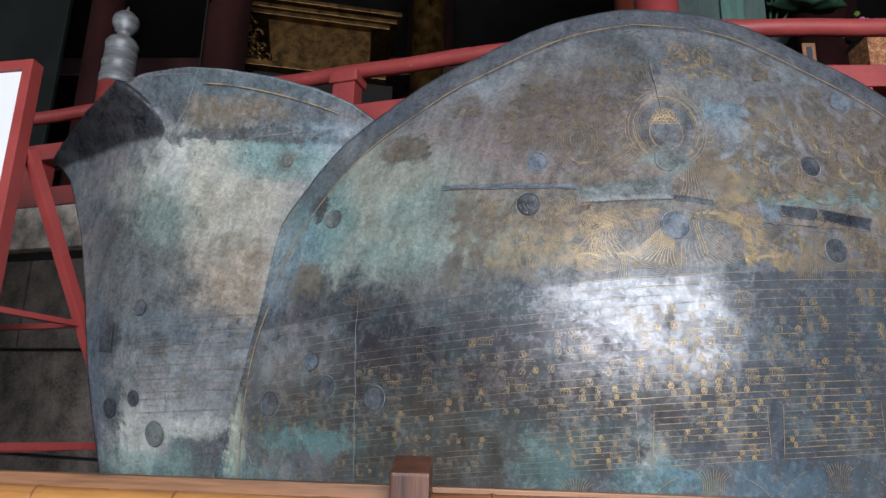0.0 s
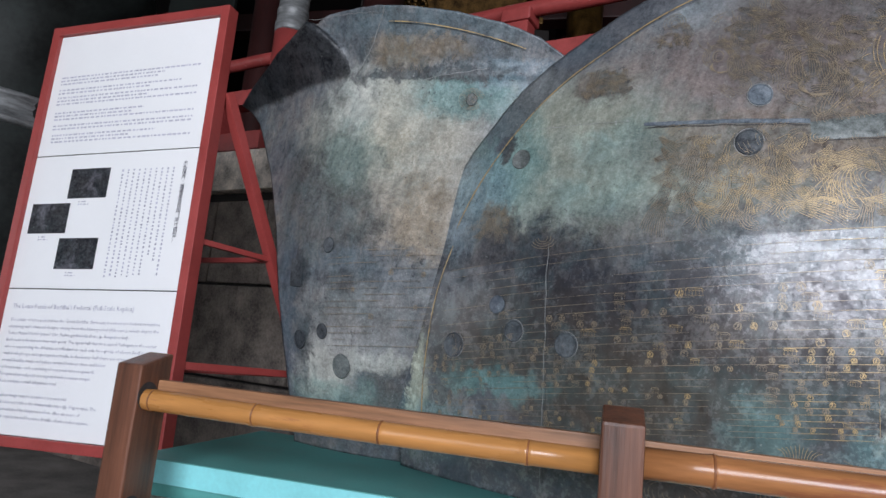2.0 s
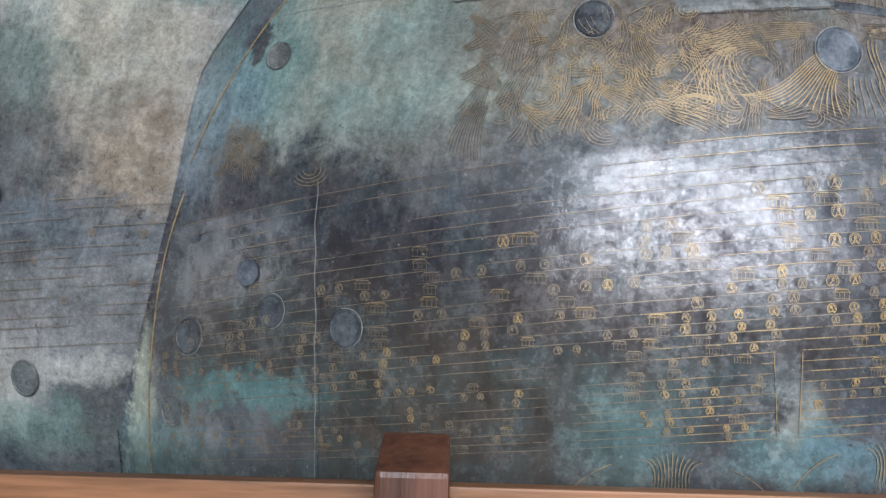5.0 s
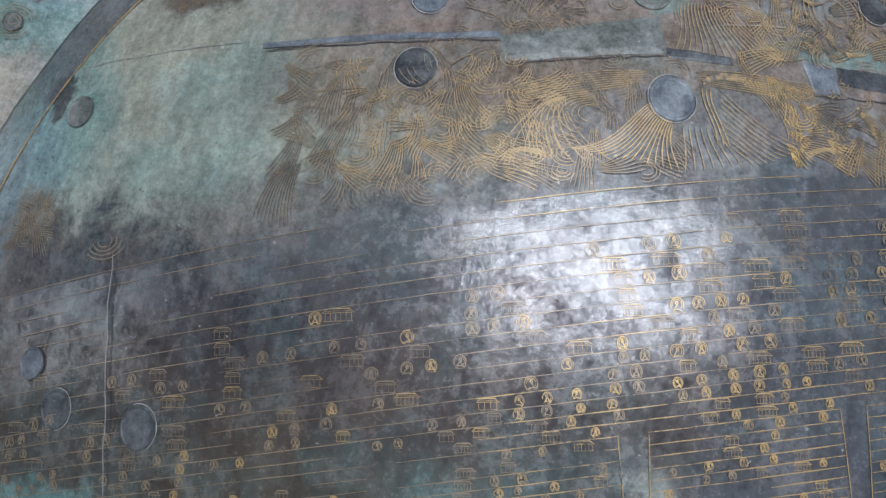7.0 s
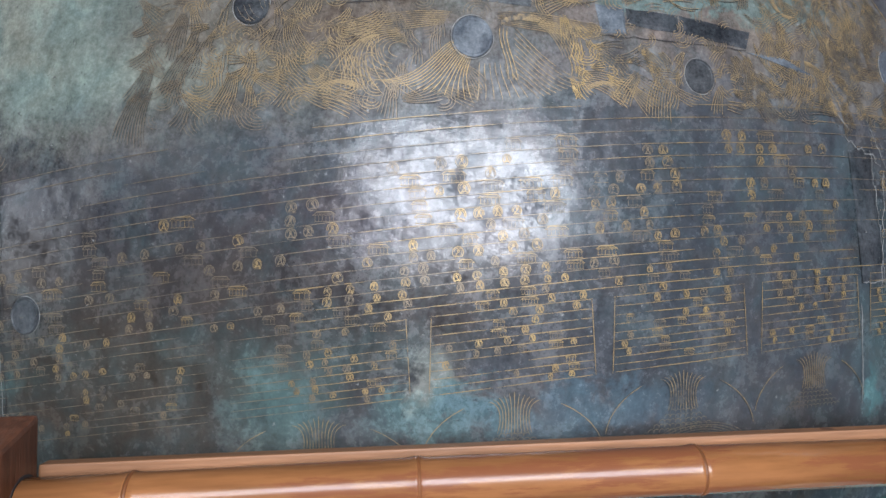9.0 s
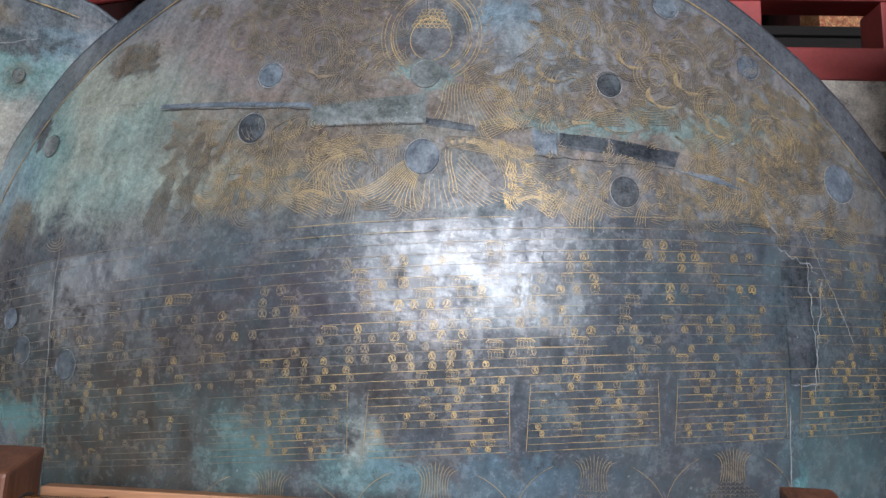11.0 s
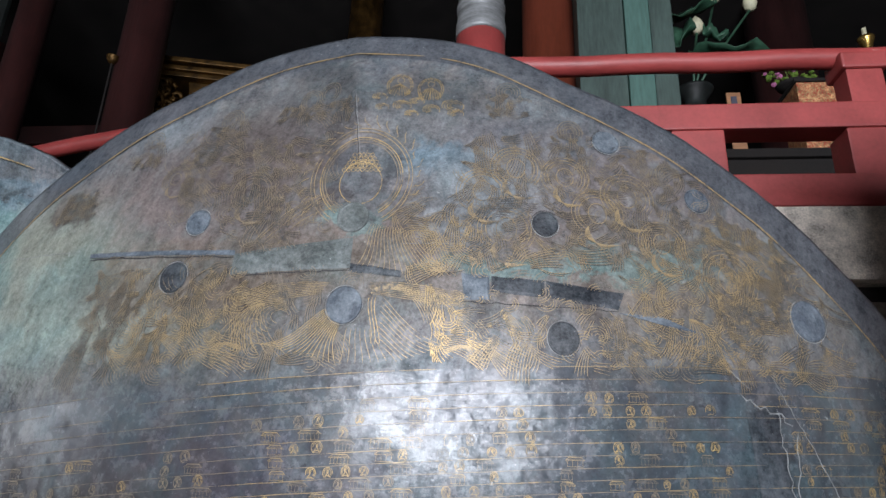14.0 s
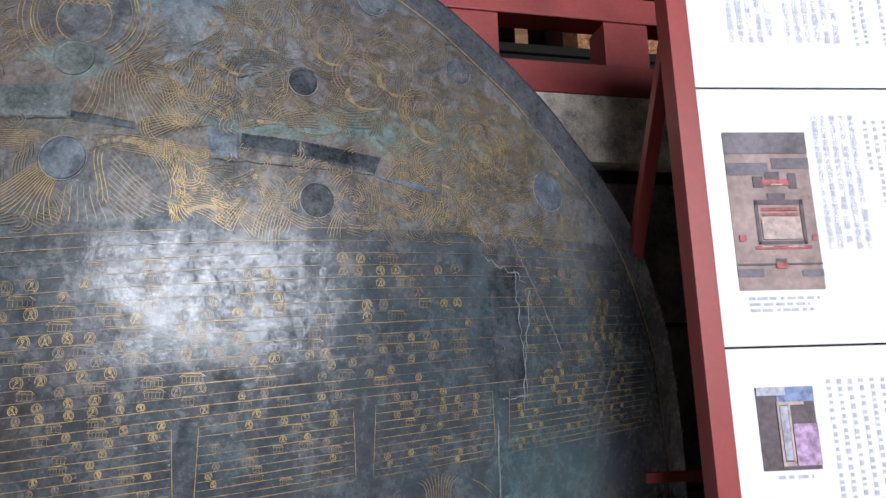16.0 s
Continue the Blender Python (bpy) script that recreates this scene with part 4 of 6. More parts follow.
for x, z in ((0.55, 2.6), (0.49, 2.575)):
    for i in range(3):
        faint.arc(x, z + 0.025, 0.036 - 0.008 * i, 0.05 - 0.01 * i, -60, 240, 0.0026, 18)
cloud(faint, 0.52, 2.545, 0.12, 0.03, 30, 0.024)
cloud(fig, 0.25, 1.87, 0.22, 0.13, 160, 0.036)
cloud(faint, 0.3, 2.0, 0.18, 0.06, 60, 0.03)
cloud(fig, 1.6, 1.86, 0.42, 0.11, 200, 0.034)
cloud(faint, 1.35, 2.25, 0.35, 0.2, 120, 0.03, 0.0024)
cloud(faint, 0.35, 2.3, 0.25, 0.15, 60, 0.03, 0.0024)
cloud(fig, 1.3, 1.84, 0.3, 0.09, 60, 0.04)
cloud(figb, 0.98, 1.82, 0.06, 0.06, 20, 0.025)
cloud(fig, 1.82, 1.9, 0.16, 0.12, 50, 0.045)
cloud(faint, 0.05, 1.8, 0.15, 0.1, 30, 0.045, 0.002)
cloud(faint, 0.55, 1.86, 0.16, 0.13, 60, 0.035)
cloud(faint, 0.33, 1.88, 0.16, 0.12, 90, 0.034)
cloud(faint, 0.1, 1.88, 0.2, 0.14, 100, 0.036)
cloud(faint, 0.45, 2.12, 0.16, 0.1, 60, 0.035)
cloud(fig, 1.15, 1.84, 0.22, 0.09, 90, 0.032, 0.0024)
cloud(figb, 1.02, 1.88, 0.12, 0.05, 30, 0.028, 0.0025)
cloud(fig, 1.5, 1.85, 0.22, 0.07, 80, 0.032)
cloud(fig, 1.85, 1.88, 0.2, 0.09, 80, 0.036)
cloud(fig, 1.3, 2.05, 0.35, 0.08, 90, 0.034)
cloud(fig, 1.75, 2.12, 0.2, 0.1, 60, 0.034)
cloud(faint, 1.5, 2.35, 0.25, 0.1, 60, 0.03)
cloud(faint, 1.95, 2.05, 0.15, 0.12, 40, 0.03)
cloud(fig, 0.95, 2.08, 0.14, 0.1, 50, 0.034)
cloud(faint, -0.3, 2.28, 0.08, 0.05, 60, 0.025)
cloud(faint, -0.71, 1.73, 0.06, 0.05, 40, 0.025)
for i in range(4):
    faint.arc(-0.5, 1.66, 0.018 + 0.012 * i, 0.013 + 0.009 * i, 170 + 15 * i, 400 - 20 * i, 0.0028, 16)
for s, x0 in ((-1, 0.47), (1, 1.6)):
    for i in range(9):
        t = i / 8
        fig.curve((x0, 1.9), (x0 + s * 0.06 * t, 1.9), (x0 + s * (0.02 + 0.1 * t), 1.82), (x0 - s * 0.1 + s * 0.25 * t, 1.745 + 0.03 * t), 0.003, 10)
# hair-fine drapery over the upper half
for cx, cz, w, h, n, e in ((0.3, 1.84, 0.3, 0.12, 70, faint), (0.12, 1.95, 0.25, 0.08, 40, faint), (0.5, 2.05, 0.25, 0.12, 50, faint), (1.0, 2.12, 0.2, 0.14, 60, faint), (1.35, 1.98, 0.35, 0.1, 90, faint), (1.8, 1.92, 0.3, 0.14, 90, fig), (1.6, 2.15, 0.3, 0.14, 70, faint), (1.35, 2.4, 0.35, 0.12, 60, faint), (0.4, 2.35, 0.35, 0.16, 50, faint)):
    for _ in range(n // 3):
        x, z = cx + rnd.uniform(-w, w), cz + rnd.uniform(-h, h)
        if z < storey_z(0, x) + 0.02 or not inside(x, z, 0.16):
            continue
        d = 3.0 * noise.noise((x * 5, 2, z * 5)) + 1.2
        for k in range(3):
            ln = rnd.uniform(0.03, 0.075)
            p = (x - 0.01 * k * math.sin(d), z + 0.01 * k * math.cos(d))
            q = (p[0] + ln * math.cos(d), p[1] + ln * math.sin(d))
            if inside(q[0], q[1], 0.14):
                e.curve(p, (p[0] + ln * 0.4 * math.cos(d + 0.5), p[1] + ln * 0.4 * math.sin(d + 0.5)), (q[0] - ln * 0.4 * math.cos(d - 0.5), q[1] - ln * 0.4 * math.sin(d - 0.5)), q, 0.0021, 7)
# arches of the lower lotus and rings between them
for a, b in zip(GAPS, GAPS[1:]):
    c, w = (a + b) / 2, (b - a) / 2
    z = storey_z(25, c) - 0.015
    fig.arc(c, z - 0.16, w, 0.15, 8, 60, 0.003, 14)
    fig.arc(c, z - 0.16, w, 0.15, 122, 172, 0.003, 14)
    for i in range(11):
        u = i - 5
        fig.curve((c + u * 0.012, z - 0.004 * abs(u)), (c + u * 0.006, z - 0.025), (c + u * 0.0055, z - 0.06), (c + u * 0.008, z - 0.095), 0.0028, 9)
    for row in range(5):
        for i in range(5 + 2 * row):
            faint.arc(c + (i - 2 - row) * 0.014, z - 0.1 - 0.011 * row, 0.0075, 0.007, 10, 200, 0.0022, 7)
for x, z in ((-0.015, 0.824), (0.343, 0.868), (0.78, 0.9), (1.22, 0.92)):
    for i in range(9):
        r = 0.02 + 0.0135 * i
        faint.arc(x + rnd.uniform(-0.003, 0.003), z, r, r * 0.62, 175 + rnd.uniform(-15, 20), 365 + rnd.uniform(-20, 15), 0.004, 20)
        if i > 3:
            faint.arc(x, z + 0.01, r, r * 0.4, 15, 165, 0.002, 14)
groove_shade.done("groove_shade_engraving", GROOVE, petal, "dark ribbons beside the gilt strokes, standing for groove shade")
fig.done("figure_engraving", GILT_TAN, petal, "gilt hair-fine figure engraving")
figb.done("bright_figure_engraving", GILT_BRIGHT, petal, "bright gilt robe folds")
faint.done("faint_figure_engraving", GILT_FAINT, petal, "faded figure engraving")


# round plugs, repair plates and cracks
def plug(parent, f, x, z, rx, rz, mat, ring=True, tilt=0.0, sunk=False):
    bm = bmesh.new()
    rings = []
    prof = ((1.0, 0.0005), (0.97, 0.0022), (0.86, 0.0026), (0.82, 0.0018), (0.5, 0.002)) if not sunk else ((1.0, 0.0005), (0.95, 0.0035), (0.9, 0.0035), (0.84, 0.0012), (0.5, 0.0012))
    for q, off in prof:
        ring_v = []
        for i in range(28):
            a = 2 * math.pi * i / 28
            k = q * (1 + 0.03 * noise.noise((x * 20 + math.cos(a), z * 20 + math.sin(a), 1)))
            u, v = rx * k * math.cos(a), rz * k * math.sin(a)
            ct, st = math.cos(tilt), math.sin(tilt)
            px, pz = x + u * ct - v * st, z + u * st + v * ct
            ring_v.append(bm.verts.new(surf(px, pz, f, off + 0.001)))
        rings.append(ring_v)
    for a, b in zip(rings, rings[1:]):
        for i in range(28):
            bm.faces.new((a[i], a[(i + 1) % 28], b[(i + 1) % 28], b[i]))
    bm.faces.new(rings[-1])
    return part("plug", bm, mat, parent)


for x, z, r, mat, sunk in ((0.173, 1.985, 0.047, PLUG_DARK, True), (0.208, 2.161, 0.042, PLUG_BLUE, True), (0.686, 1.894, 0.052, PLUG_BLUE, False), (1.256, 1.822, 0.045, PLUG_DARK, False), (1.976, 1.932, 0.062, PLUG_BLUE, False), (1.218, 2.152, 0.04, PLUG_DARK, True), (1.416, 2.467, 0.045, PLUG_BLUE, True), (1.681, 2.285, 0.042, PLUG_BLUE, True), (-0.85, 1.236, 0.05, PLUG_DARK, True), (-0.591, 1.307, 0.042, PLUG_DARK, True), (-0.388, 1.269, 0.045, PLUG_DARK, True), (-0.666, 1.404, 0.036, PLUG_BLUE, True), (-0.62, 1.995, 0.042, PATCH_GREEN, True), (-0.9, 1.03, 0.045, PATCH_GREEN, True), (0.68, 2.158, 0.05, PATCH_GREEN, False)):
    plug(petal, petal_y, x, z, r * 0.92, r, mat, True, 0.0, sunk)


def plate(parent, f, corners, mat, name="repair_plate", t=0.003, nx=14, nz=5):
    """A thin plate laid on the sheet between four corners: top left, top right, bottom right, bottom left."""
    bm = bmesh.new()
    grid = []
    for j in range(nz + 1):
        v = j / nz
        row = []
        for i in range(nx + 1):
            u = i / nx
            x = (corners[0][0] * (1 - u) + corners[1][0] * u) * (1 - v) + (corners[3][0] * (1 - u) + corners[2][0] * u) * v
            z = (corners[0][1] * (1 - u) + corners[1][1] * u) * (1 - v) + (corners[3][1] * (1 - u) + corners[2][1] * u) * v
            rim_edge = i in (0, nx) or j in (0, nz)
            z += 0.003 * noise.noise((x * 22, z * 22, 2))
            row.append(bm.verts.new(surf(x, z, f, 0.001 if rim_edge else t)))
        grid.append(row)
    for a, b in zip(grid, grid[1:]):
        for i in range(nx):
            bm.faces.new((a[i], a[i + 1], b[i + 1], b[i]))
    return part(name, bm, mat, parent)


plate(petal, petal_y, ((-0.16, 2.088), (0.35, 2.062), (0.35, 2.045), (-0.16, 2.074)), PLUG_BLUE, "repair_strip")
plate(petal, petal_y, ((0.35, 2.05), (0.69, 2.092), (0.69, 2.0), (0.35, 1.985)), PATCH_GREEN)
plate(petal, petal_y, ((0.69, 2.015), (0.83, 1.993), (0.83, 1.975), (0.69, 1.988)), PLUG_DARK, "repair_strip")
plate(petal, petal_y, ((0.99, 1.99), (1.065, 1.985), (1.065, 1.917), (1.0, 1.915)), PLUG_BLUE)
plate(petal, petal_y, ((1.07, 1.985), (1.21, 1.978), (1.21, 1.93), (1.07, 1.94)), BAR_DARK)
plate(petal, petal_y, ((1.215, 1.978), (1.425, 1.957), (1.405, 1.908), (1.215, 1.93)), BAR_DARK)
plate(petal, petal_y, ((1.40, 1.9), (1.52, 1.9), (1.64, 1.857), (1.55, 1.87)), PLUG_BLUE, "repair_strip")

plate(petal, petal_y, ((1.729, 1.66), (1.818, 1.672), (1.848, 1.311), (1.752, 1.307)), BAR_DARK, "repair_patch", 0.002, 6, 16)

seams, dark_seams = Engraving(petal_y), Engraving(petal_y)


def wander(e, p, q, w, n=24, amp=0.006):
    e.line([(p[0] + (q[0] - p[0]) * i / n + amp * noise.noise((i * 0.7, p[0] * 9, p[1] * 7)), p[1] + (q[1] - p[1]) * i / n + amp * noise.noise((i * 0.7, p[1] * 9, 4))) for i in range(n + 1)], w)


wander(seams, (-0.478, 1.64), (-0.45, 0.74), 0.0035)
wander(seams, (1.692, 1.77), (1.75, 1.72), 0.004, 8)
wander(seams, (1.745, 1.25), (1.75, 0.98), 0.006, 10)
wander(seams, (1.82, 1.76), (1.99, 1.42), 0.004)
wander(seams, (1.87, 1.62), (1.83, 1.28), 0.005, 20, 0.012)
wander(seams, (1.72, 1.70), (1.86, 1.64), 0.006, 12, 0.02)
wander(seams, (1.818, 1.672), (1.848, 1.311), 0.004, 20, 0.012)
wander(seams, (1.848, 1.311), (1.752, 1.307), 0.004, 12, 0.012)
wander(seams, (2.251, 1.516), (2.108, 1.185), 0.003, 18, 0.006)
wander(seams, (0.8, 2.073), (1.0, 2.078), 0.003, 10)
wander(seams, (-0.62, 2.12), (-0.2, 2.1), 0.003, 14)
wander(dark_seams, (-0.16, 2.068), (0.35, 2.04), 0.005)
wander(dark_seams, (0.35, 1.98), (0.69, 1.994), 0.004)
# crown crease, its shaded and lit edges drawn as thin ribbons
wander(dark_seams, (FOLD + 0.04, 2.34), (FOLD + 0.002, 2.6), 0.0035, 12, 0.002)
wander(seams, (FOLD + 0.044, 2.34), (FOLD + 0.006, 2.6), 0.0022, 12, 0.002)
wander(dark_seams, (1.0, 1.908), (1.405, 1.904), 0.004)
wander(dark_seams, (-0.468, 1.64), (-0.44, 0.74), 0.004)
for k, (x, z, r) in enumerate(PLUGS[:-1] + ((-0.85, 1.236, 0.05), (-0.591, 1.307, 0.042), (-0.388, 1.269, 0.045))):
    seams.arc(x, z, r * 0.96, r * 1.05, 30 * k, 30 * k + rnd.uniform(150, 320), 0.0035, 26)
    dark_seams.arc(x, z, r * 1.0, r * 1.09, 80 * k, 80 * k + rnd.uniform(90, 200), 0.0025, 20)
seams.done("pale_seam", CRACK, petal, "pale mended seams")
dark_seams.done("dark_seam", GROOVE, petal, "dark open seams")


# ---- second petal ----
def side_y(x, z):
    a = max(0.0, -(x + 1.15))
    y = 2.69 + (0.45 * a * a if a < 0.7 else 0.2205 + 0.63 * (a - 0.7)) + 0.2 * max(0.0, 1.8 - z) ** 2
    y += 0.06 * max(0.0, x + 1.0) ** 2
    k = z - 2.43
    if k > 0:
        lip = 0.5 * k
        corner = max(0.0, min(1.0, (-x - 1.46 - 3.1 * k * k) / 0.05))
        lip += corner * 0.3 * k
        y -= lip
    y = y - 0.018 * math.exp(-((z - 2.425) / 0.03) ** 2) * max(0.0, min(1.0, (x + 1.6) / 0.2))
    return y


SIDE_LEFT = [(0.70, -1.705), (0.925, -1.725), (1.124, -1.757), (1.375, -1.81), (1.72, -1.885), (1.95, -1.97), (2.08, -2.03), (2.25, -2.13), (2.356, -2.19), (2.44, -2.285), (2.483, -2.358)]
SIDE_TOP = [(-2.358, 2.487), (-2.226, 2.539), (-2.096, 2.577), (-1.957, 2.621), (-1.836, 2.645), (-1.721, 2.675), (-1.66, 2.7), (-1.595, 2.712), (-1.318, 2.706), (-1.158, 2.694), (-0.952, 2.665), (-0.749, 2.62), (-0.597, 2.565), (-0.509, 2.51), (-0.3, 2.36)]


def side_mesh(nx, nz):
    bm = bmesh.new()
    grid = []
    zs, xs = [p[0] for p in SIDE_LEFT], [p[1] for p in SIDE_LEFT]
    tx, tz = [p[0] for p in SIDE_TOP], [p[1] for p in SIDE_TOP]
    for i in range(nx + 1):
        u = i / nx
        col = []
        x_mid = -1.9 + 1.55 * u
        for j in range(nz + 1):
            v = j / nz
            x = x_mid
            ztop = 0.0
            for _ in range(4):
                ztop = float(np.interp(x, tx, tz))
                z = 0.70 + (ztop - 0.70) * v
                left = float(np.interp(z, zs, xs))
                x = left + (-0.35 - left) * u
            x += 0.004 * noise.noise((z * 9, 0, 5)) * (1 - u)
            col.append(bm.verts.new((x, side_y(x, z) + 0.005 * noise.noise((x * 4, 7, z * 4)), z + 0.004 * noise.noise((x * 14, 3, 0)) * v)))
        grid.append(col)
    for a, b in zip(grid, grid[1:]):
        for j in range(nz):
            bm.faces.new((a[j], b[j], b[j + 1], a[j + 1]))
    bm.normal_update()
    if sum(f.normal.y for f in bm.faces) > 0:
        bmesh.ops.reverse_faces(bm, faces=bm.faces)
    return bm


petal2 = thing("lotus_petal", "bronze lotus petal with a bent upper corner coloured dark as shade", "sculpture", "lotus petals")
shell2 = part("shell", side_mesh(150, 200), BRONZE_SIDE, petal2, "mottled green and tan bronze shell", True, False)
# mask of the shade painted where the corner curls over
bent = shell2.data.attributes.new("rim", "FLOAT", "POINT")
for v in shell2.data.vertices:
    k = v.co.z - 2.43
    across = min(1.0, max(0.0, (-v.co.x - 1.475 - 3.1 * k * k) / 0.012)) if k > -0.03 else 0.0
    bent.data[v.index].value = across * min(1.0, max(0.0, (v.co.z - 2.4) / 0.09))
thicken(shell2, 0.03)


def side_surf(x, z):
    return side_y(x, z) - 0.0065


e2, e2f = Engraving(side_surf), Engraving(side_surf)
e2.line([(-1.27 + 0.62 * i / 20, 2.637 - 0.035 * (i / 20) - 0.085 * (i / 20) ** 2) for i in range(21)], 0.006)
inside_keep = inside
inside = lambda x, z, inset=0.1: True
cloud(e2f, -1.23, 2.51, 0.1, 0.05, 30, 0.024, 0.0018)
cloud(e2f, -1.0, 2.53, 0.07, 0.04, 20, 0.022, 0.0018)
cloud(e2f, -1.05, 1.8, 0.08, 0.15, 14, 0.03, 0.0018)
inside = inside_keep
for k in range(16):
    z = 1.62 - 0.028 * k
    x = -1.5
    while x < -0.95:
        x1 = x + rnd.uniform(0.05, 0.2)
        if rnd.random() < 0.55:
            e2f.line([(x + (x1 - x) * i / 4, z + 0.07 * (x + (x1 - x) * i / 4 + 1.2)) for i in range(5)], 0.0028)
        x = x1
for x, k in ((-1.1, 1), (-1.17, 4), (-1.02, 4), (-1.35, 7), (-1.05, 9), (-1.25, 11)):
    medallion(e2f, x, 1.62 - 0.028 * k, 0.026)
for i in range(6):
    e2f.arc(-0.88, 2.307, 0.012 + 0.009 * i, 0.01 + 0.008 * i, 0, 330, 0.0028, 18)
e2.done("rim_line", GILT_BRIGHT, petal2, "gilt line under the upper edge")
e2f.done("faint_engraving", GILT_FAINT, petal2, "faded clouds and lines")
c2 = Engraving(side_surf)
wander(c2, (-1.29, 2.70), (-1.31, 2.64), 0.006, 6)
wander(c2, (-1.31, 2.64), (-1.36, 2.55), 0.006, 8)
wander(c2, (-1.36, 2.55), (-1.46, 2.43), 0.007, 10)
wander(c2, (-1.46, 2.43), (-1.42, 2.33), 0.003, 10)
wander(c2, (-1.1, 2.40), (-0.8, 2.445), 0.003, 14)
wander(c2, (-1.72, 2.71), (-1.3, 2.675), 0.003, 14)
c2.done("pale_crack", CRACK, petal2, "pale crack across the upper lip")
for x, z, r, mat in ((-1.396, 1.095, 0.055, PATCH_GREEN), (-1.645, 1.197, 0.045, PLUG_DARK), (-1.501, 1.633, 0.036, PLUG_DARK), (-1.509, 1.242, 0.036, PLUG_DARK), (-0.88, 2.305, 0.03, PATCH_GREEN)):
    plug(petal2, side_surf, x, z, r * 0.85, r, mat, True, 0.0, True)
plate(petal2, side_surf, ((-1.73, 1.57), (-1.65, 1.57), (-1.65, 1.44), (-1.73, 1.44)), PLUG_DARK)

# ---- plinth ----
plinth = thing("plinth", "teal-painted plinth under the bronze petals", "plinth")
part("top_slab", box(-1.98, 2.27, 0.612, 3.3, 3.24, 0.70, 0.004), TEAL, plinth, "teal top, coloured darker than the lit front edge")
part("front_edge", box(-1.98, 2.264, 0.615, 3.3, 2.2695, 0.697), TEAL_LIT, plinth, "teal front edge, coloured paler for the light on it")
part("under_band", box(-1.96, 2.30, 0.56, 3.28, 3.22, 0.612), TEAL, plinth)
part("concrete_base", box(-2.0, 2.26, 0.0, 3.38, 3.2, 0.56, 0.01), STONE, plinth, "rough grey stone base")


# ---- barrier ----
def barrier_post(x, w, d, y=1.985):
    o = thing("barrier_post", "square brown timber barrier post with worn edges", "post", "barrier posts", Matrix.Translation((x, y, 0)))
    bm = box(-w / 2, -d / 2, 0, w / 2, d / 2, 1.065, 0.009)
    for v in bm.verts:
        # the top slopes towards the visitors
        if v.co.z > 0.5:
            v.co.z += 0.04 * (v.co.y / d + 0.5)
    part("shaft", bm, WOOD, o)
    for side in ((1,) if x < -1 else (-1, 1)):
        for z in (0.965, 0.6):
            ring = lathe([(0.03, 0.0), (0.046, 0.0), (0.046, 0.0012), (0.03, 0.0012)], 24)
            ring.transform(Matrix.Translation((side * (w / 2 - 0.0002), 1.955 - y, z)) @ Matrix.Rotation(radians(90 * side), 4, "Y"))
            part("socket", ring, GROOVE, o, "dark socket round the bamboo")
    return o


def bamboo_pole(x0, x1, z, r, seed, nodes, mat):
    o = thing("bamboo_rail", "polished yellow bamboo pole with brown nodes", "rail", "bamboo rails")
    stops = [a for a in nodes if x0 + 0.03 < a < x1 - 0.03]
    pts, rad = [], []

    def add(x, k):
        pts.append((x, 1.955, z + 0.004 * math.sin(x * 2)))
        rad.append(r * k * (1 + 0.02 * math.sin(x * 5 + seed)))

    add(x0, 1.0)
    for a in stops:
        for d, k in ((-0.025, 1.0), (-0.008, 1.045), (-0.003, 1.06), (0.0, 0.99), (0.004, 1.05), (0.013, 1.0)):
            add(a + d, k)
    add(x1, 1.0)
    part("pole", tube(pts, rad, 24), mat, o, "", True)
    for a in stops:
        zc = z + 0.004 * math.sin(a * 2)
        part("node", tube([(a - 0.004, 1.955, zc), (a, 1.955, zc), (a + 0.003, 1.955, zc)], [r * 1.05, r * 1.075, r * 1.05], 24), BAMBOO_NODE, o, "brown node ring", True)
    return o


POSTS = ((-1.76, 0.1, 0.15, 1.985), (-0.19, 0.113, 0.12, 1.94), (1.575, 0.113, 0.12, 1.94), (3.3, 0.113, 0.12, 1.94))
for p in POSTS:
    barrier_post(*p)
NODES = ((-1.68, -1.3, -0.88, -0.44), (0.043, 0.53, 1.04), (1.9, 2.4, 2.9))
for k, ((a, wa, _, _), (b, wb, _, _)) in enumerate(zip(POSTS, POSTS[1:])):
    r = 0.034 if k == 0 else 0.043
    bamboo_pole(a + wa / 2 - 0.02, b - wb / 2 + 0.02, 0.952 if k == 0 else 0.964, r, 3 + k, NODES[k], BAMBOO if k == 0 else BAMBOO_BROWN)
    bamboo_pole(a + wa / 2 - 0.02, b - wb / 2 + 0.02, 0.6, 0.034, 23 + k, [x + 0.12 for x in NODES[k]], BAMBOO)
    rail = thing("backing_rail", "flat brown timber rail behind the bamboo pole", "rail", "backing rails")
    part("plank", box(a + wa / 2 - 0.002, 2.002, 0.94, b - wb / 2 + 0.002, 2.038, 1.016, 0.004), RAIL_WOOD, rail)
    for i in range(2):
        x = a + (b - a) * (0.6 + 0.27 * i)
        knot = lathe([(0.0005, 0.0), (0.012, 0.0), (0.013, -0.0006)], 14)
        knot.transform(Matrix.Translation((x, 2.02, 1.0164)))
        part("knot", knot, BAMBOO_NODE, rail, "dark round knot")


# ---- signboards ----
def bar(bm, x0, z0, x1, z1, y=-0.004):
    vs = [bm.verts.new(p) for p in ((x0, y, z0), (x1, y, z0), (x1, y, z1), (x0, y, z1))]
    bm.faces.new(vs)


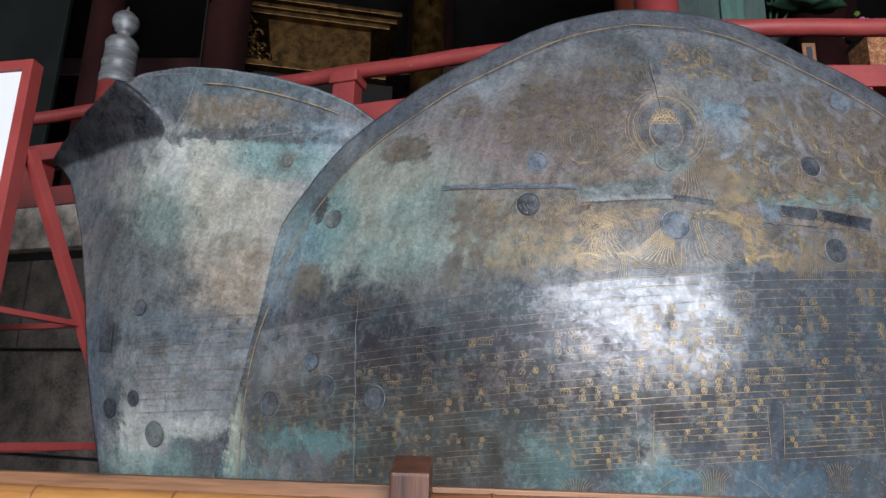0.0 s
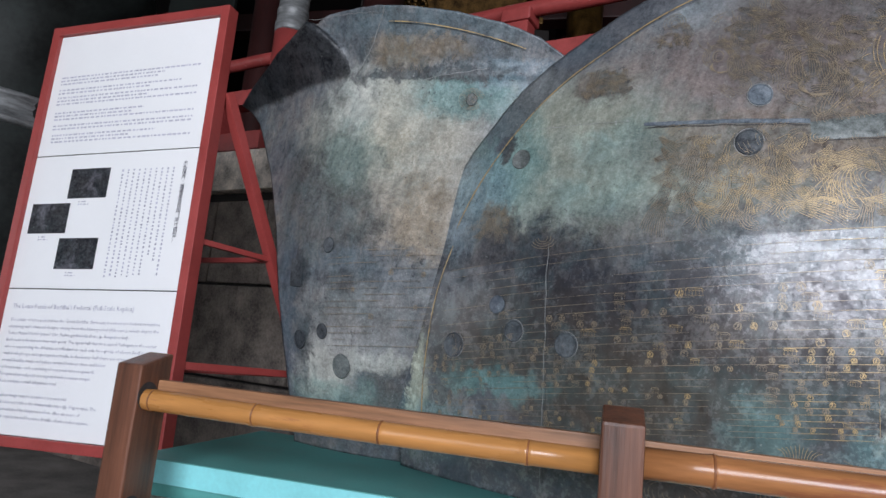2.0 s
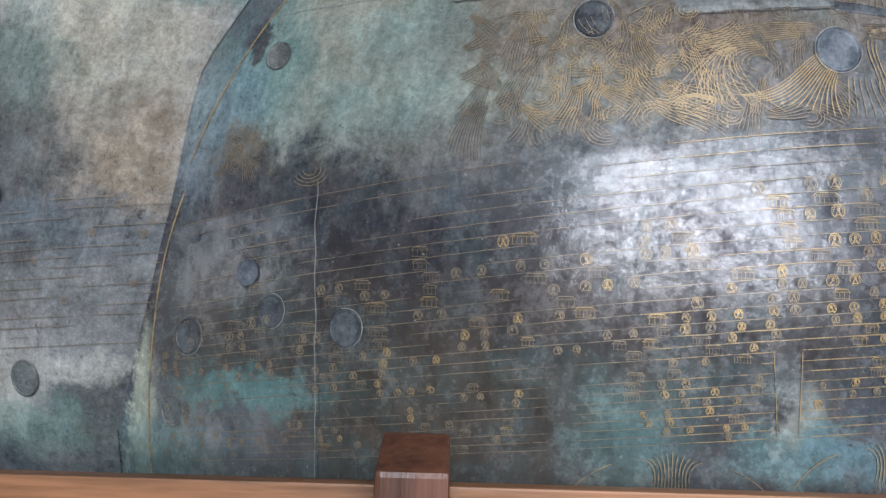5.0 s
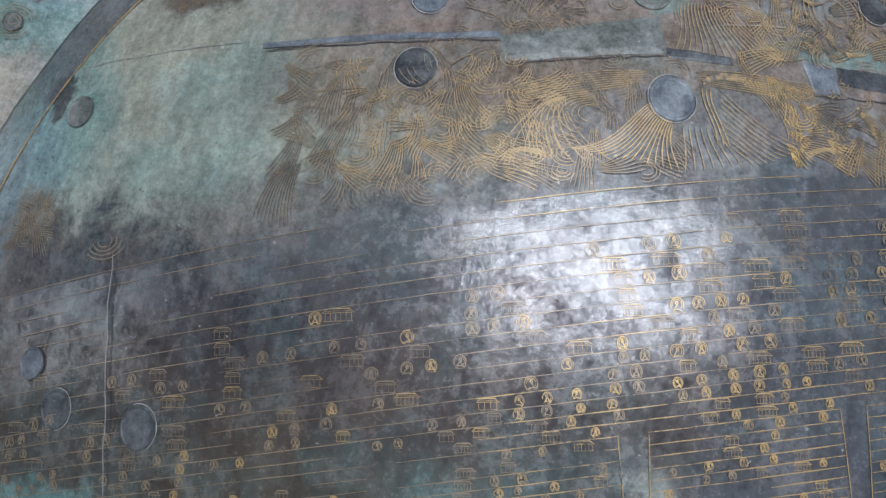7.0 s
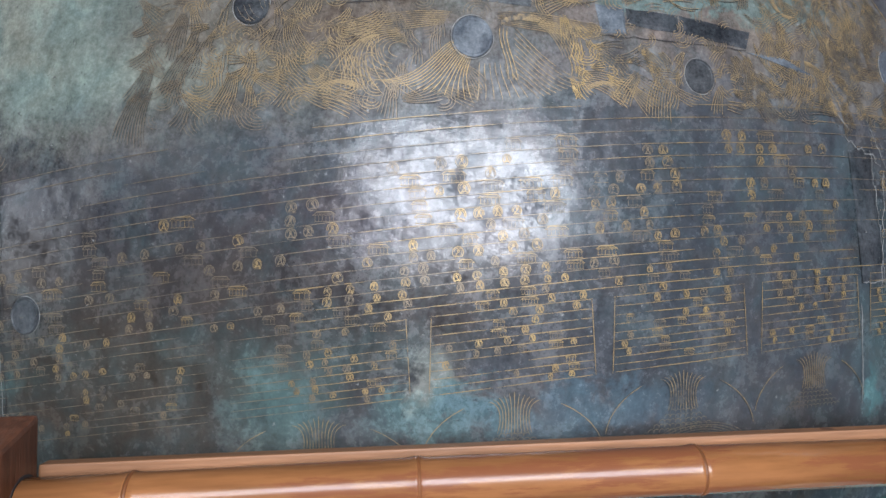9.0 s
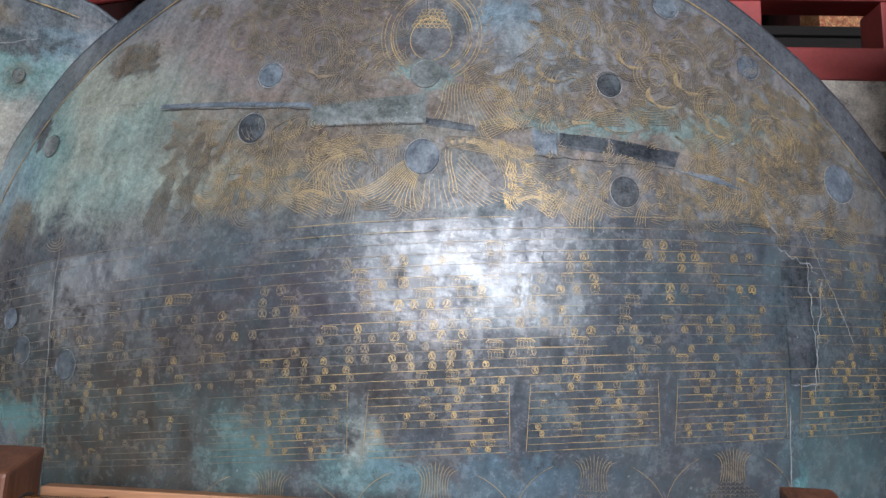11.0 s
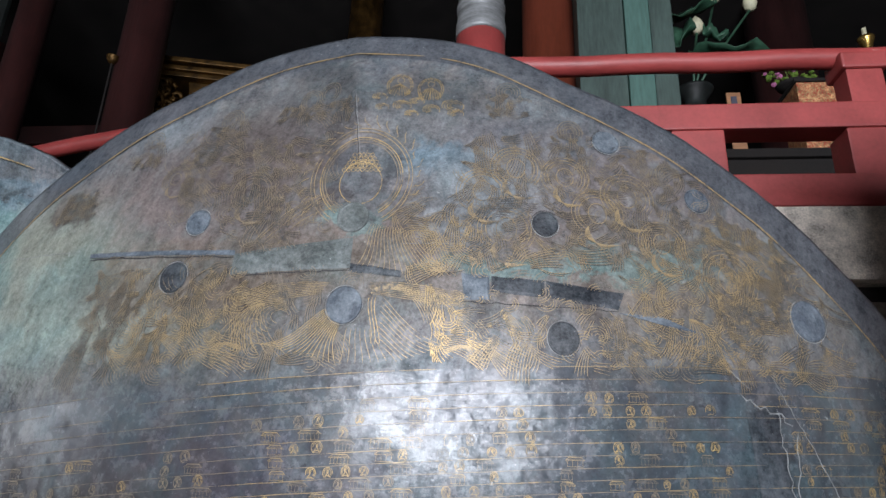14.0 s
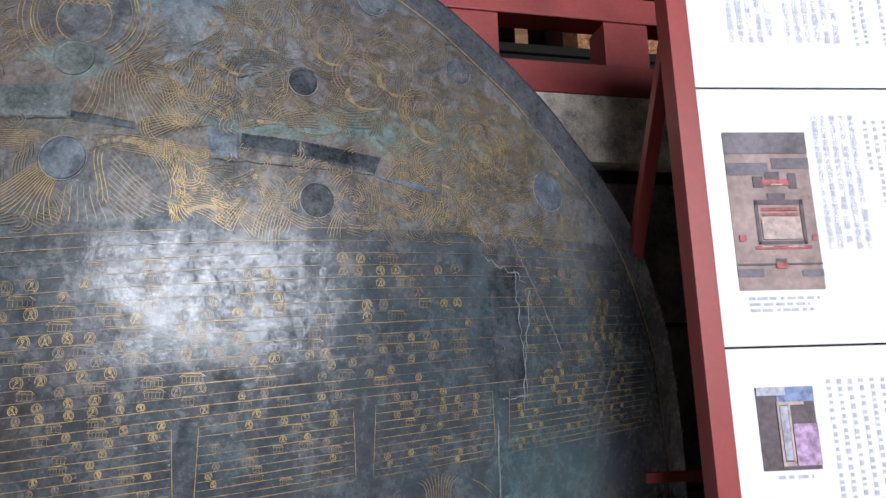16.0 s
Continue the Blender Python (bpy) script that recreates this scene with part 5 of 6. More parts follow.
def write(name, text, x, z, size, mat, parent, column=False, align="LEFT", y=-0.0055, width=None):
    """Printed words as flat letter shapes; a column runs downward."""
    cu = bpy.data.curves.new("words", "FONT")
    cu.body = "\n".join(text) if column else text
    cu.size, cu.align_x, cu.align_y = size, align, "TOP_BASELINE"
    cu.resolution_u = 1
    if column:
        cu.space_line = 0.92
    tmp = bpy.data.objects.new("words", cu)
    scene.collection.objects.link(tmp)
    bpy.context.view_layer.update()
    me = bpy.data.meshes.new_from_object(tmp.evaluated_get(bpy.context.evaluated_depsgraph_get()))
    bpy.data.objects.remove(tmp)
    me.materials.clear()
    me.materials.append(mat)
    ob = new(name, me)
    ob.parent = parent
    sx = 1.0
    if width and len(me.vertices):
        have = max(v.co.x for v in me.vertices) - min(v.co.x for v in me.vertices)
        sx = width / have if have else 1.0
    ob.matrix_basis = Matrix.Translation((x, y, z)) @ Matrix.Rotation(radians(90), 4, "X") @ Matrix.Diagonal((sx, 1, 1, 1))
    return ob


def easel(label, m, W, PH, fw):
    """A board of three papers in a red frame, on splayed legs. Its origin is the lower left corner of the papers."""
    H = 3 * PH
    o = thing("signboard", label, "sign", "signboards", m)
    part("backing", box(-0.005, 0.004, -0.005, W + 0.005, 0.03, H + 0.005), DARKWOOD, o)
    for k in range(3):
        part("paper", box(0.001, -0.002, k * PH + 0.003, W - 0.001, 0.004, (k + 1) * PH - 0.003), PAPER, o, "white printed sheet")
    part("frame_left", box(-fw, -0.025, -fw, 0, 0.05, H + fw, 0.004), SIGN_RED, o)
    part("frame_right", box(W, -0.025, -fw, W + fw, 0.05, H + fw, 0.004), SIGN_RED, o)
    part("frame_top", box(0, -0.024, H, W, 0.05, H + fw, 0.004), SIGN_RED, o)
    part("frame_bottom", box(0, -0.024, -fw, W, 0.05, 0, 0.004), SIGN_RED, o)
    return o, H


def leg(o, p, q, s=0.026):
    """A square bar between two points."""
    p, q = Vector(p), Vector(q)
    d = (q - p)
    bm = box(-s, -s, 0, s, s, d.length, 0.003)
    bm.transform(Matrix.Translation(p) @ d.to_track_quat("Z", "Y").to_matrix().to_4x4())
    return part("leg", bm, SIGN_RED, o)


def paragraph(o, name, x0, x1, z, rows, gap, mat, seed, size=0.008, ragged=0.3):
    """Rows of writing too small to read, as plain bars."""
    rp = random.Random(seed)
    bm = bmesh.new()
    for k in range(rows):
        x = x0
        end = x1 - (rp.uniform(0, ragged) * (x1 - x0) if rp.random() < 0.4 else 0)
        while x < end:
            w = rp.uniform(0.008, 0.03)
            bar(bm, x, z - k * gap, min(x + w, end), z - k * gap + size)
            x += w + rp.uniform(0.005, 0.012)
    ob = part(name, bm, mat, o)
    ob["kind"] = "stuff"
    return ob


def columns(o, name, xs, z0, depth, mat, seed, size=0.01):
    rp = random.Random(seed)
    bm = bmesh.new()
    for x in xs:
        z = z0
        end = z0 - depth * (1.0 if rp.random() < 0.7 else rp.uniform(0.3, 0.9))
        while z > end:
            h = rp.uniform(0.006, 0.013)
            bar(bm, x - size / 2 * rp.uniform(0.5, 1), z - h, x + size / 2, z)
            z -= h + rp.uniform(0.006, 0.012)
    ob = part(name, bm, mat, o)
    ob["kind"] = "stuff"
    return ob


def sign_pose(x, y, z, yaw, lean, roll=0.0):
    return Matrix.Translation((x, y, z)) @ Matrix.Rotation(radians(yaw), 4, "Z") @ Matrix.Rotation(radians(-lean), 4, "X") @ Matrix.Rotation(radians(roll), 4, "Y")


PHOTO_DARK = patina("photo_print", [(0.35, (0.006, 0.007, 0.01)), (0.52, (0.02, 0.022, 0.028)), (0.68, (0.15, 0.15, 0.18))], [], (1, 1, 1), (0.5, 0.6))
left, LH = easel("white information board in a leaning red frame", sign_pose(-3.203, 2.68, 0.593, -3.15, 3.0, -2.87), 1.06, 0.716, 0.05)
for k, (x, z, rows) in enumerate(((0.06, 1.885, 3), (0.06, 1.81, 2), (0.06, 1.765, 3), (0.065, 1.675, 3), (0.07, 1.6, 2), (0.075, 1.545, 3))):
    paragraph(left, "printed_text", x, 0.97, z, rows, 0.019, PALE_INK, 40 + k, 0.009, 0.5)
for x, z in ((0.268, 1.19), (0.047, 1.005), (0.271, 0.818)):
    part("photograph", box(x, -0.0045, z, x + 0.25, -0.002, z + 0.16), PHOTO_DARK, left, "dark photograph of the bronze")
    paragraph(left, "caption", x + 0.08, x + 0.15, z - 0.022, 2, 0.014, GREY_INK, 71, 0.006)
columns(left, "printed_text", [0.6 + 0.0345 * i for i in range(10)], 1.335, 0.55, GREY_INK, 5, 0.011)
write("title", "大仏蓮弁・蓮華蔵世界図（原寸模型）", 0.965, 1.345, 0.0265, INK, left, True)
write("english_title", "The Lotus Petals of Buddha's Pedestal (Full-Scale Replica)", 0.058, 0.615, 0.033, GREY_INK, left, width=0.76)
TEXT = ("The petals of lotus pedestal on the Great Buddha Vairocana is seated are incised in hairline", "engraving with identical designs, dating from the Nara period (8th cent.), which depict the", "\"Lotus-Matrix World-System\" (Skt. Padma-garbha-lokadhatu; Jp. Rengezo-sekai).", "Each petal is divided into two main parts. The upper half depicts a seated Tathagata in the center", "who is expounding the Dharma and flanked on each side by a group of eleven Bodhisattvas,", "with both groups arranged symmetrically. In the lower half there are twenty-six horizontal", "of small Buddha images and palaces arrayed between them, and below", "of lotus petals, each consisting of one petal turned upwards", "The upward turned petals are engraved with mountain ranges", "which contains a small Sakyamuni triad", "", "complex design may be described as a pictorial", "world view set forth in the Avatamsaka sutra (Jp. Kegon-kyo). The", "the state attained by Sakyamuni when, after six years of", "religious experience and become a Buddha of unbounded expanse.")
for k, t in enumerate(TEXT):
    if t:
        write("english_line", t, 0.06, 0.55 - 0.0335 * k, 0.022, GREY_INK, left, width=0.0098 * len(t) if len(t) < 88 else 0.92)
leg(left, (1.1, 0.07, 1.75), (1.42, 1.25, -0.48))
leg(left, (-0.02, 0.07, 1.75), (0.24, 1.25, -0.48))
leg(left, (1.085, 0.03, 0.0), (1.085, 0.03, -0.585), 0.03)
leg(left, (-0.02, 0.03, 0.0), (-0.02, 0.03, -0.6), 0.03)
leg(left, (1.085, 0.05, 0.97), (1.2, 0.46, 0.97), 0.014)
leg(left, (0.07, 0.49, 0.97), (1.2, 0.49, 0.97), 0.014)
leg(left, (1.085, 0.05, 0.38), (1.3, 0.76, 0.38), 0.018)
leg(left, (0.13, 0.79, 0.38), (1.3, 0.79, 0.38), 0.018)
leg(left, (1.3, 0.79, 0.38), (0.7, 0.05, 0.36), 0.016)

SKYBLUE = material("printed_roof", (0.2, 0.26, 0.42), 0.5, 0, 0.3, 30, 0.0)
PINK = material("printed_blossom", (0.5, 0.33, 0.52), 0.5, 0, 0.25, 60, 0.0)
MAPBROWN = material("printed_painting", (0.36, 0.26, 0.24), 0.5, 0, 0.22, 12, 0.0, 60)
MAPHAZE = material("printed_haze", (0.17, 0.15, 0.17), 0.5, 0, 0.3, 10, 0.0, 60)
MAPDARK = material("printed_dark", (0.13, 0.1, 0.11), 0.5, 0, 0.2, 30, 0.0)
MAPRED = material("printed_red", (0.42, 0.12, 0.12), 0.5, 0, 0.3, 40, 0.0)
MAPPALE = material("printed_pale", (0.55, 0.42, 0.38), 0.5, 0, 0.2, 40, 0.0)
right, RH = easel("white information board with pictures in red frame", sign_pose(2.255, 2.13, 0.72, -8, 1), 1.17, 0.705, 0.058)


def picture(o, name, mat, x0, z0, x1, z1, label, marks):
    p = part(name, box(x0, -0.0045, z0, x1, -0.002, z1), mat, o, label)
    for m, rects in marks:
        bm = bmesh.new()
        for a, b, c, d in rects:
            bar(bm, x0 + (x1 - x0) * a, z0 + (z1 - z0) * b, x0 + (x1 - x0) * c, z0 + (z1 - z0) * d, -0.0065 - 0.0008 * len(p.children))
        part("print", bm, m, p)["kind"] = "stuff"
    return p


picture(right, "painting_print", MAPBROWN, 0.068, 0.85, 0.30, 1.28, "brown printed view of a temple precinct", (
    (MAPHAZE, [(0, 0.86, 1, 1), (0.0, 0.72, 0.5, 0.8), (0.55, 0.76, 1, 0.83), (0, 0.08, 0.3, 0.13), (0.75, 0.08, 1, 0.12)]),
    (MAPDARK, [(0.3, 0.64, 0.42, 0.71), (0.72, 0.63, 0.82, 0.73), (0.45, 0.68, 0.62, 0.74), (0.28, 0.28, 0.32, 0.56), (0.82, 0.28, 0.86, 0.56), (0.28, 0.53, 0.86, 0.56), (0.45, 0.56, 0.66, 0.6), (0.28, 0.28, 0.86, 0.3), (0.46, 0.14, 0.58, 0.19), (0, 0.15, 1, 0.162)]),
    (MAPRED, [(0.4, 0.65, 0.72, 0.69), (0.36, 0.49, 0.78, 0.51), (0.36, 0.46, 0.78, 0.475), (0.45, 0.13, 0.58, 0.17), (0.06, 0.3, 0.14, 0.34), (0.92, 0.3, 0.99, 0.34), (0.24, 0.25, 0.9, 0.27)]),
    (MAPPALE, [(0.34, 0.31, 0.8, 0.45), (0.3, 0.262, 0.44, 0.268), (0.62, 0.262, 0.8, 0.268), (0.5, 0.65, 0.64, 0.66)])))
picture(right, "photograph", MAPDARK, 0.075, 0.405, 0.225, 0.605, "small colour photograph of a carved gate", (
    (SKYBLUE, [(0.35, 0.82, 1, 1)]), (PINK, [(0.58, 0.05, 1, 0.55)]), (MAPPALE, [(0.33, 0.08, 0.37, 0.8), (0.52, 0.08, 0.56, 0.8), (0.33, 0.78, 0.8, 0.82), (0.33, 0.05, 0.56, 0.1)]), (GREY_INK, [(0.38, 0.12, 0.51, 0.77), (0.0, 0.9, 0.5, 1.0)])))
paragraph(right, "caption", 0.09, 0.28, 0.825, 3, 0.015, PALE_INK, 9, 0.007)
paragraph(right, "caption", 0.11, 0.2, 0.385, 1, 0.015, PALE_INK, 10, 0.008)
JP = (("八宗兼学の学問寺となり、多くの学僧を輩出し", 0.335), ("さらに平安時代の天台と真言も加えた各研究所", 0.36), ("厳をはじめ奈良時代の六宗（華厳・三論・倶", 0.387), ("でしたが、同時に仏教の教理を研究し学僧を養", 0.414), ("東大寺は国分寺として建立され、国家の安寧と", 0.441))
for t, x in JP:
    write("printed_column", t, x - 0.011, 1.315, 0.0195, PALE_INK, right, True)
columns(right, "printed_text", [0.48 + 0.027 * i for i in range(22)], 1.315, 0.48, PALE_INK, 15, 0.011)
columns(right, "printed_text", [0.27 + 0.029 * i for i in range(28)], 0.62, 0.45, PALE_INK, 16, 0.011)
for t, x in (("んが東大寺の前身寺院とさ", 0.132), ("格して大和国金光明寺と", 0.16), ("られたのに伴い、この金", 0.188), ("金光明寺・法華寺が建", 0.216), ("（七四一）に、国分寺・", 0.244), ("われています。", 0.3), ("盧舎那大仏造立を強く願", 0.328), ("造立され信仰されている", 0.356), ("を所依として民間の力で", 0.384), ("詣でた聖武天皇は、『華厳", 0.412), ("（七四〇）二月、河内国", 0.44)):
    write("printed_column", t, x - 0.011, 1.53 + 0.0195 * 0.92 * len(t), 0.0195, PALE_INK, right, True)
columns(right, "printed_text", [0.5 + 0.028 * i for i in range(22)], 2.0, 0.46, PALE_INK, 18, 0.011)
columns(right, "printed_text", [0.12 + 0.028 * i for i in range(12)], 2.0, 0.14, PALE_INK, 19, 0.011)
leg(right, (0.02, 0.05, 1.78), (0.055, 0.95, 0.65), 0.022)
leg(right, (0.055, 0.95, 0.67), (0.055, 0.95, -0.7), 0.022)
leg(right, (1.2, 0.07, 1.75), (1.17, 1.0, -0.7), 0.03)
leg(right, (-0.034, 0.03, 0.0), (-0.034, 0.03, -0.7), 0.032)
leg(right, (1.204, 0.03, 0.0), (1.204, 0.03, -0.7), 0.032)
leg(right, (0.0, 0.62, 0.3), (1.19, 0.62, 0.3), 0.016)


# ---- inside the hall, behind the railing ----
def column(x, y, r, mat, label, z0=2.57, z1=8.0):
    o = thing("column", label, "column", "hall columns", Matrix.Translation((x, y, 0)))
    part("shaft", lathe([(r * 1.05, z0), (r * 1.05, z0 + 0.08), (r, z0 + 0.1), (r, z1)], 32), mat, o, "", True)
    return o


column(1.50, 5.6, 0.235, ORANGE, "vermilion round timber column")
column(-4.25, 6.2, 0.17, HALL_RED_SHADED, "dark red round timber column")
column(-2.85, 6.2, 0.23, HALL_RED_SHADED, "dark red round timber column")
column(-0.9, 9.5, 0.4, HALL_RED_SHADED, "dark red round timber column")
column(4.9, 8.5, 0.4, HALL_RED_SHADED, "dark red round timber column")
column(3.4, 10.0, 0.4, HALL_RED_SHADED, "dark red round timber column")
column(-7.5, 9.0, 0.4, HALL_RED_SHADED, "dark red round timber column")

pil = thing("green_pillar", "broad green-painted pillar with pale vertical boards", "pillar")
part("board", box(1.717, 5.2, 2.574, 2.1, 5.5, 8.0, 0.01), GREEN, pil)
part("board", box(2.106, 5.18, 2.574, 2.31, 5.5, 8.0, 0.01), GREEN_LIGHT, pil, "pale green board")
part("board", box(2.316, 5.2, 2.574, 2.5, 5.5, 8.0, 0.01), GREEN, pil)
pil2 = thing("green_hanging", "dark green painted panel with gilt crest", "panel")
part("cloth", box(-5.9, 6.5, 2.574, -4.95, 6.56, 8.0, 0.01), GREEN_SHADED, pil2)
bm = lathe([(0.02, 0), (0.16, 0.0), (0.17, 0.02), (0.1, 0.03), (0.09, 0.015), (0.02, 0.02)], 20)
bm.transform(Matrix.Translation((-5.4, 6.5, 6.05)) @ Matrix.Rotation(radians(90), 4, "X"))
part("crest", bm, GILT_WOOD, pil2, "round gilt crest", True)

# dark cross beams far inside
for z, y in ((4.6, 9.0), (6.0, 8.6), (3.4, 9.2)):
    tagged(part("cross_beam", box(-13, y, z, 13, y + 0.3, z + 0.3, 0.02), HALL_RED_SHADED), "dark red timber beam spanning between columns", "beam", "cross beams")

# altar table with offerings
table = thing("altar_table", "dark lacquered altar table behind the railing", "table")
part("tabletop", box(2.4, 5.55, 4.02, 5.3, 6.4, 4.1, 0.01), DARKWOOD, table)
part("apron", box(2.45, 5.6, 3.8, 5.25, 5.64, 4.02), DARKWOOD, table)
for x in (2.5, 5.2):
    for y in (5.65, 6.3):
        part("leg", box(x - 0.05, y - 0.05, 2.574, x + 0.05, y + 0.05, 4.02, 0.01), DARKWOOD, table)
bx = thing("offering_box", "brocade-covered offering box with gold flecks", "box")
part("body", box(3.58, 5.58, 4.1, 3.93, 5.9, 4.74, 0.008), BROCADE, bx)
part("lid", box(3.56, 5.56, 4.74, 3.95, 5.92, 4.77, 0.004), DARKWOOD, bx)
bx2 = thing("offering_box", "brocade-covered offering box with gold flecks", "box")
part("body", box(4.12, 5.6, 4.1, 4.5, 5.9, 4.42, 0.008), BROCADE, bx2)
fl = thing("flower_arrangement", "low arrangement of pink flowers and yellow-green leaves", "flowers", "", Matrix.Translation((3.62, 5.74, 4.77)))
rl = random.Random(4)
part("dish", lathe([(0.05, 0.0), (0.12, 0.03), (0.13, 0.05), (0.12, 0.05)], 16), DARKWOOD, fl)
for k in range(46):
    a, r, h = rl.uniform(0, 6.3), rl.uniform(0.02, 0.24), rl.uniform(0.04, 0.24)
    bm = bmesh.new()
    bmesh.ops.create_icosphere(bm, subdivisions=1, radius=rl.uniform(0.018, 0.035), matrix=Matrix.Translation((r * math.cos(a), 0.5 * r * math.sin(a), h)) @ Matrix.Diagonal((1, 1, rl.uniform(0.4, 1), 1)))
    part("blossom" if k % 4 == 0 else "leaf", bm, PETALPINK if k % 4 == 0 else FOLIAGE, fl)
    if k % 6 == 0:
        part("stem", tube([(0, 0, 0.03), (r * math.cos(a), 0.5 * r * math.sin(a), h)], 0.004, 6), FOLIAGE, fl)
vase = thing("lotus_vase", "dark bronze vase holding gilt-wood lotus leaves and buds", "vase", "", Matrix.Translation((2.80, 5.8, 4.1)))
part("body", lathe([(0.1, 0), (0.11, 0.03), (0.07, 0.08), (0.1, 0.2), (0.17, 0.34), (0.16, 0.44), (0.1, 0.52), (0.09, 0.6), (0.16, 0.7), (0.17, 0.72), (0.14, 0.71)], 24), URN, vase, "", True)


def lotus_leaf(px, py, pz, r, tilt, seed):
    bm = bmesh.new()
    c = bm.verts.new((0, 0, -0.03))
    rings = []
    for q in (0.35, 0.7, 1.0):
        ring = []
        for i in range(26):
            a = 2 * math.pi * i / 26
            ring.append(bm.verts.new((r * q * math.cos(a), 0.8 * r * q * math.sin(a), -0.03 + 0.06 * q * q + 0.035 * q * math.sin(5 * a + seed) + 0.02 * q * math.sin(9 * a))))
        rings.append(ring)
    for i in range(26):
        bm.faces.new((c, rings[0][i], rings[0][(i + 1) % 26]))
        for a, b in zip(rings, rings[1:]):
            bm.faces.new((a[i], a[(i + 1) % 26], b[(i + 1) % 26], b[i]))
    bm.transform(Matrix.Translation((px, py, pz)) @ Euler(tilt).to_matrix().to_4x4())
    ob = part("leaf", bm, LEAF, vase, "", True)
    thicken(ob, 0.006)


lotus_leaf(0.32, -0.1, 1.02, 0.36, (0.35, 0.08, 0), 1)
lotus_leaf(0.05, 0.1, 1.65, 0.3, (0.5, -0.4, 0), 2)
lotus_leaf(-0.12, -0.05, 1.25, 0.22, (0.6, -0.9, 0), 3)
lotus_leaf(0.24, 0.0, 1.32, 0.13, (1.0, 0.5, 0), 4)
for p in ((0.09, 0.0, 1.36), (0.6, 0.0, 1.60), (0.3, 0.05, 1.75)):
    part("stem", tube([(0.0, 0, 0.68), (p[0] * 0.3, 0, 1.0), (p[0], p[1], p[2])], 0.012, 8), LEAF, vase, "", True)
    bm = lathe([(0.01, -0.02), (0.05, 0.0), (0.068, 0.06), (0.05, 0.12), (0.02, 0.16), (0.004, 0.18)], 14)
    bm.transform(Matrix.Translation(p))
    part("bud", bm, BUD, vase, "cream lotus bud", True)
pq = thing("name_plaque", "small wooden plaque with one brushed character", "plaque", "", Matrix.Translation((3.08, 5.65, 4.1)))
part("board", box(-0.06, 0, 0, 0.06, 0.02, 0.6, 0.004), RAIL_WOOD, pq)
part("writing", box(-0.025, -0.003, 0.44, 0.025, 0.0, 0.56), INK, pq)
cs = thing("candle_stand", "tall polished brass candle stand", "candlestick", "", Matrix.Translation((4.45, 5.95, 4.1)))
part("stand", lathe([(0.12, 0), (0.12, 0.02), (0.04, 0.06), (0.03, 0.3), (0.05, 0.33), (0.03, 0.36), (0.028, 1.1), (0.05, 1.14), (0.035, 1.17), (0.03, 1.22), (0.07, 1.32), (0.075, 1.34), (0.06, 1.35)], 20), BRASS, cs, "", True)
part("candle", lathe([(0.02, 1.34), (0.02, 1.45), (0.004, 1.46)], 12), BUD, cs)

# gilded throne corner far inside
th = thing("gilded_throne", "carved gilt throne with openwork corner and ledges", "throne", "", Matrix.Translation((-2.3, 7.0, 0)) @ Matrix.Rotation(radians(14), 4, "Z"))
for k, (z, e) in enumerate(((5.98, 0.86), (5.9, 0.8), (5.84, 0.72))):
    part("ledge", box(-e, -0.1 - 0.05 * (2 - k), z, e + 0.4, 0.8, z + 0.06, 0.01), GILT_WOOD, th)
bm = box(-0.3, 0.0, 5.2, 0.9, 0.7, 5.84, 0.02)
for v in bm.verts:
    if v.co.z > 5.6 and v.co.x < 0:
        v.co.x -= 0.08
part("panel", bm, GILT_WOOD, th)
rt = random.Random(8)
for k in range(44):
    z = 5.24 + 0.6 * (k % 11) / 10
    x = -0.42 - 0.3 * (z - 5.2) / 0.64 + rt.uniform(-0.16, 0.12)
    pts = [(x + 0.07 * math.cos(a * 0.9 + k) * (1 - a / 8), -0.02 + 0.03 * math.sin(k), z + 0.07 * math.sin(a * 0.9 + k) * (1 - a / 8)) for a in range(7)]
    part("scroll", tube(pts, [0.024, 0.026, 0.026, 0.024, 0.02, 0.016, 0.01], 6), GILT_WOOD, th, "", True)
part("base_ledge", box(-0.62, -0.14, 5.12, 1.1, 0.7, 5.2, 0.01), GILT_WOOD, th)
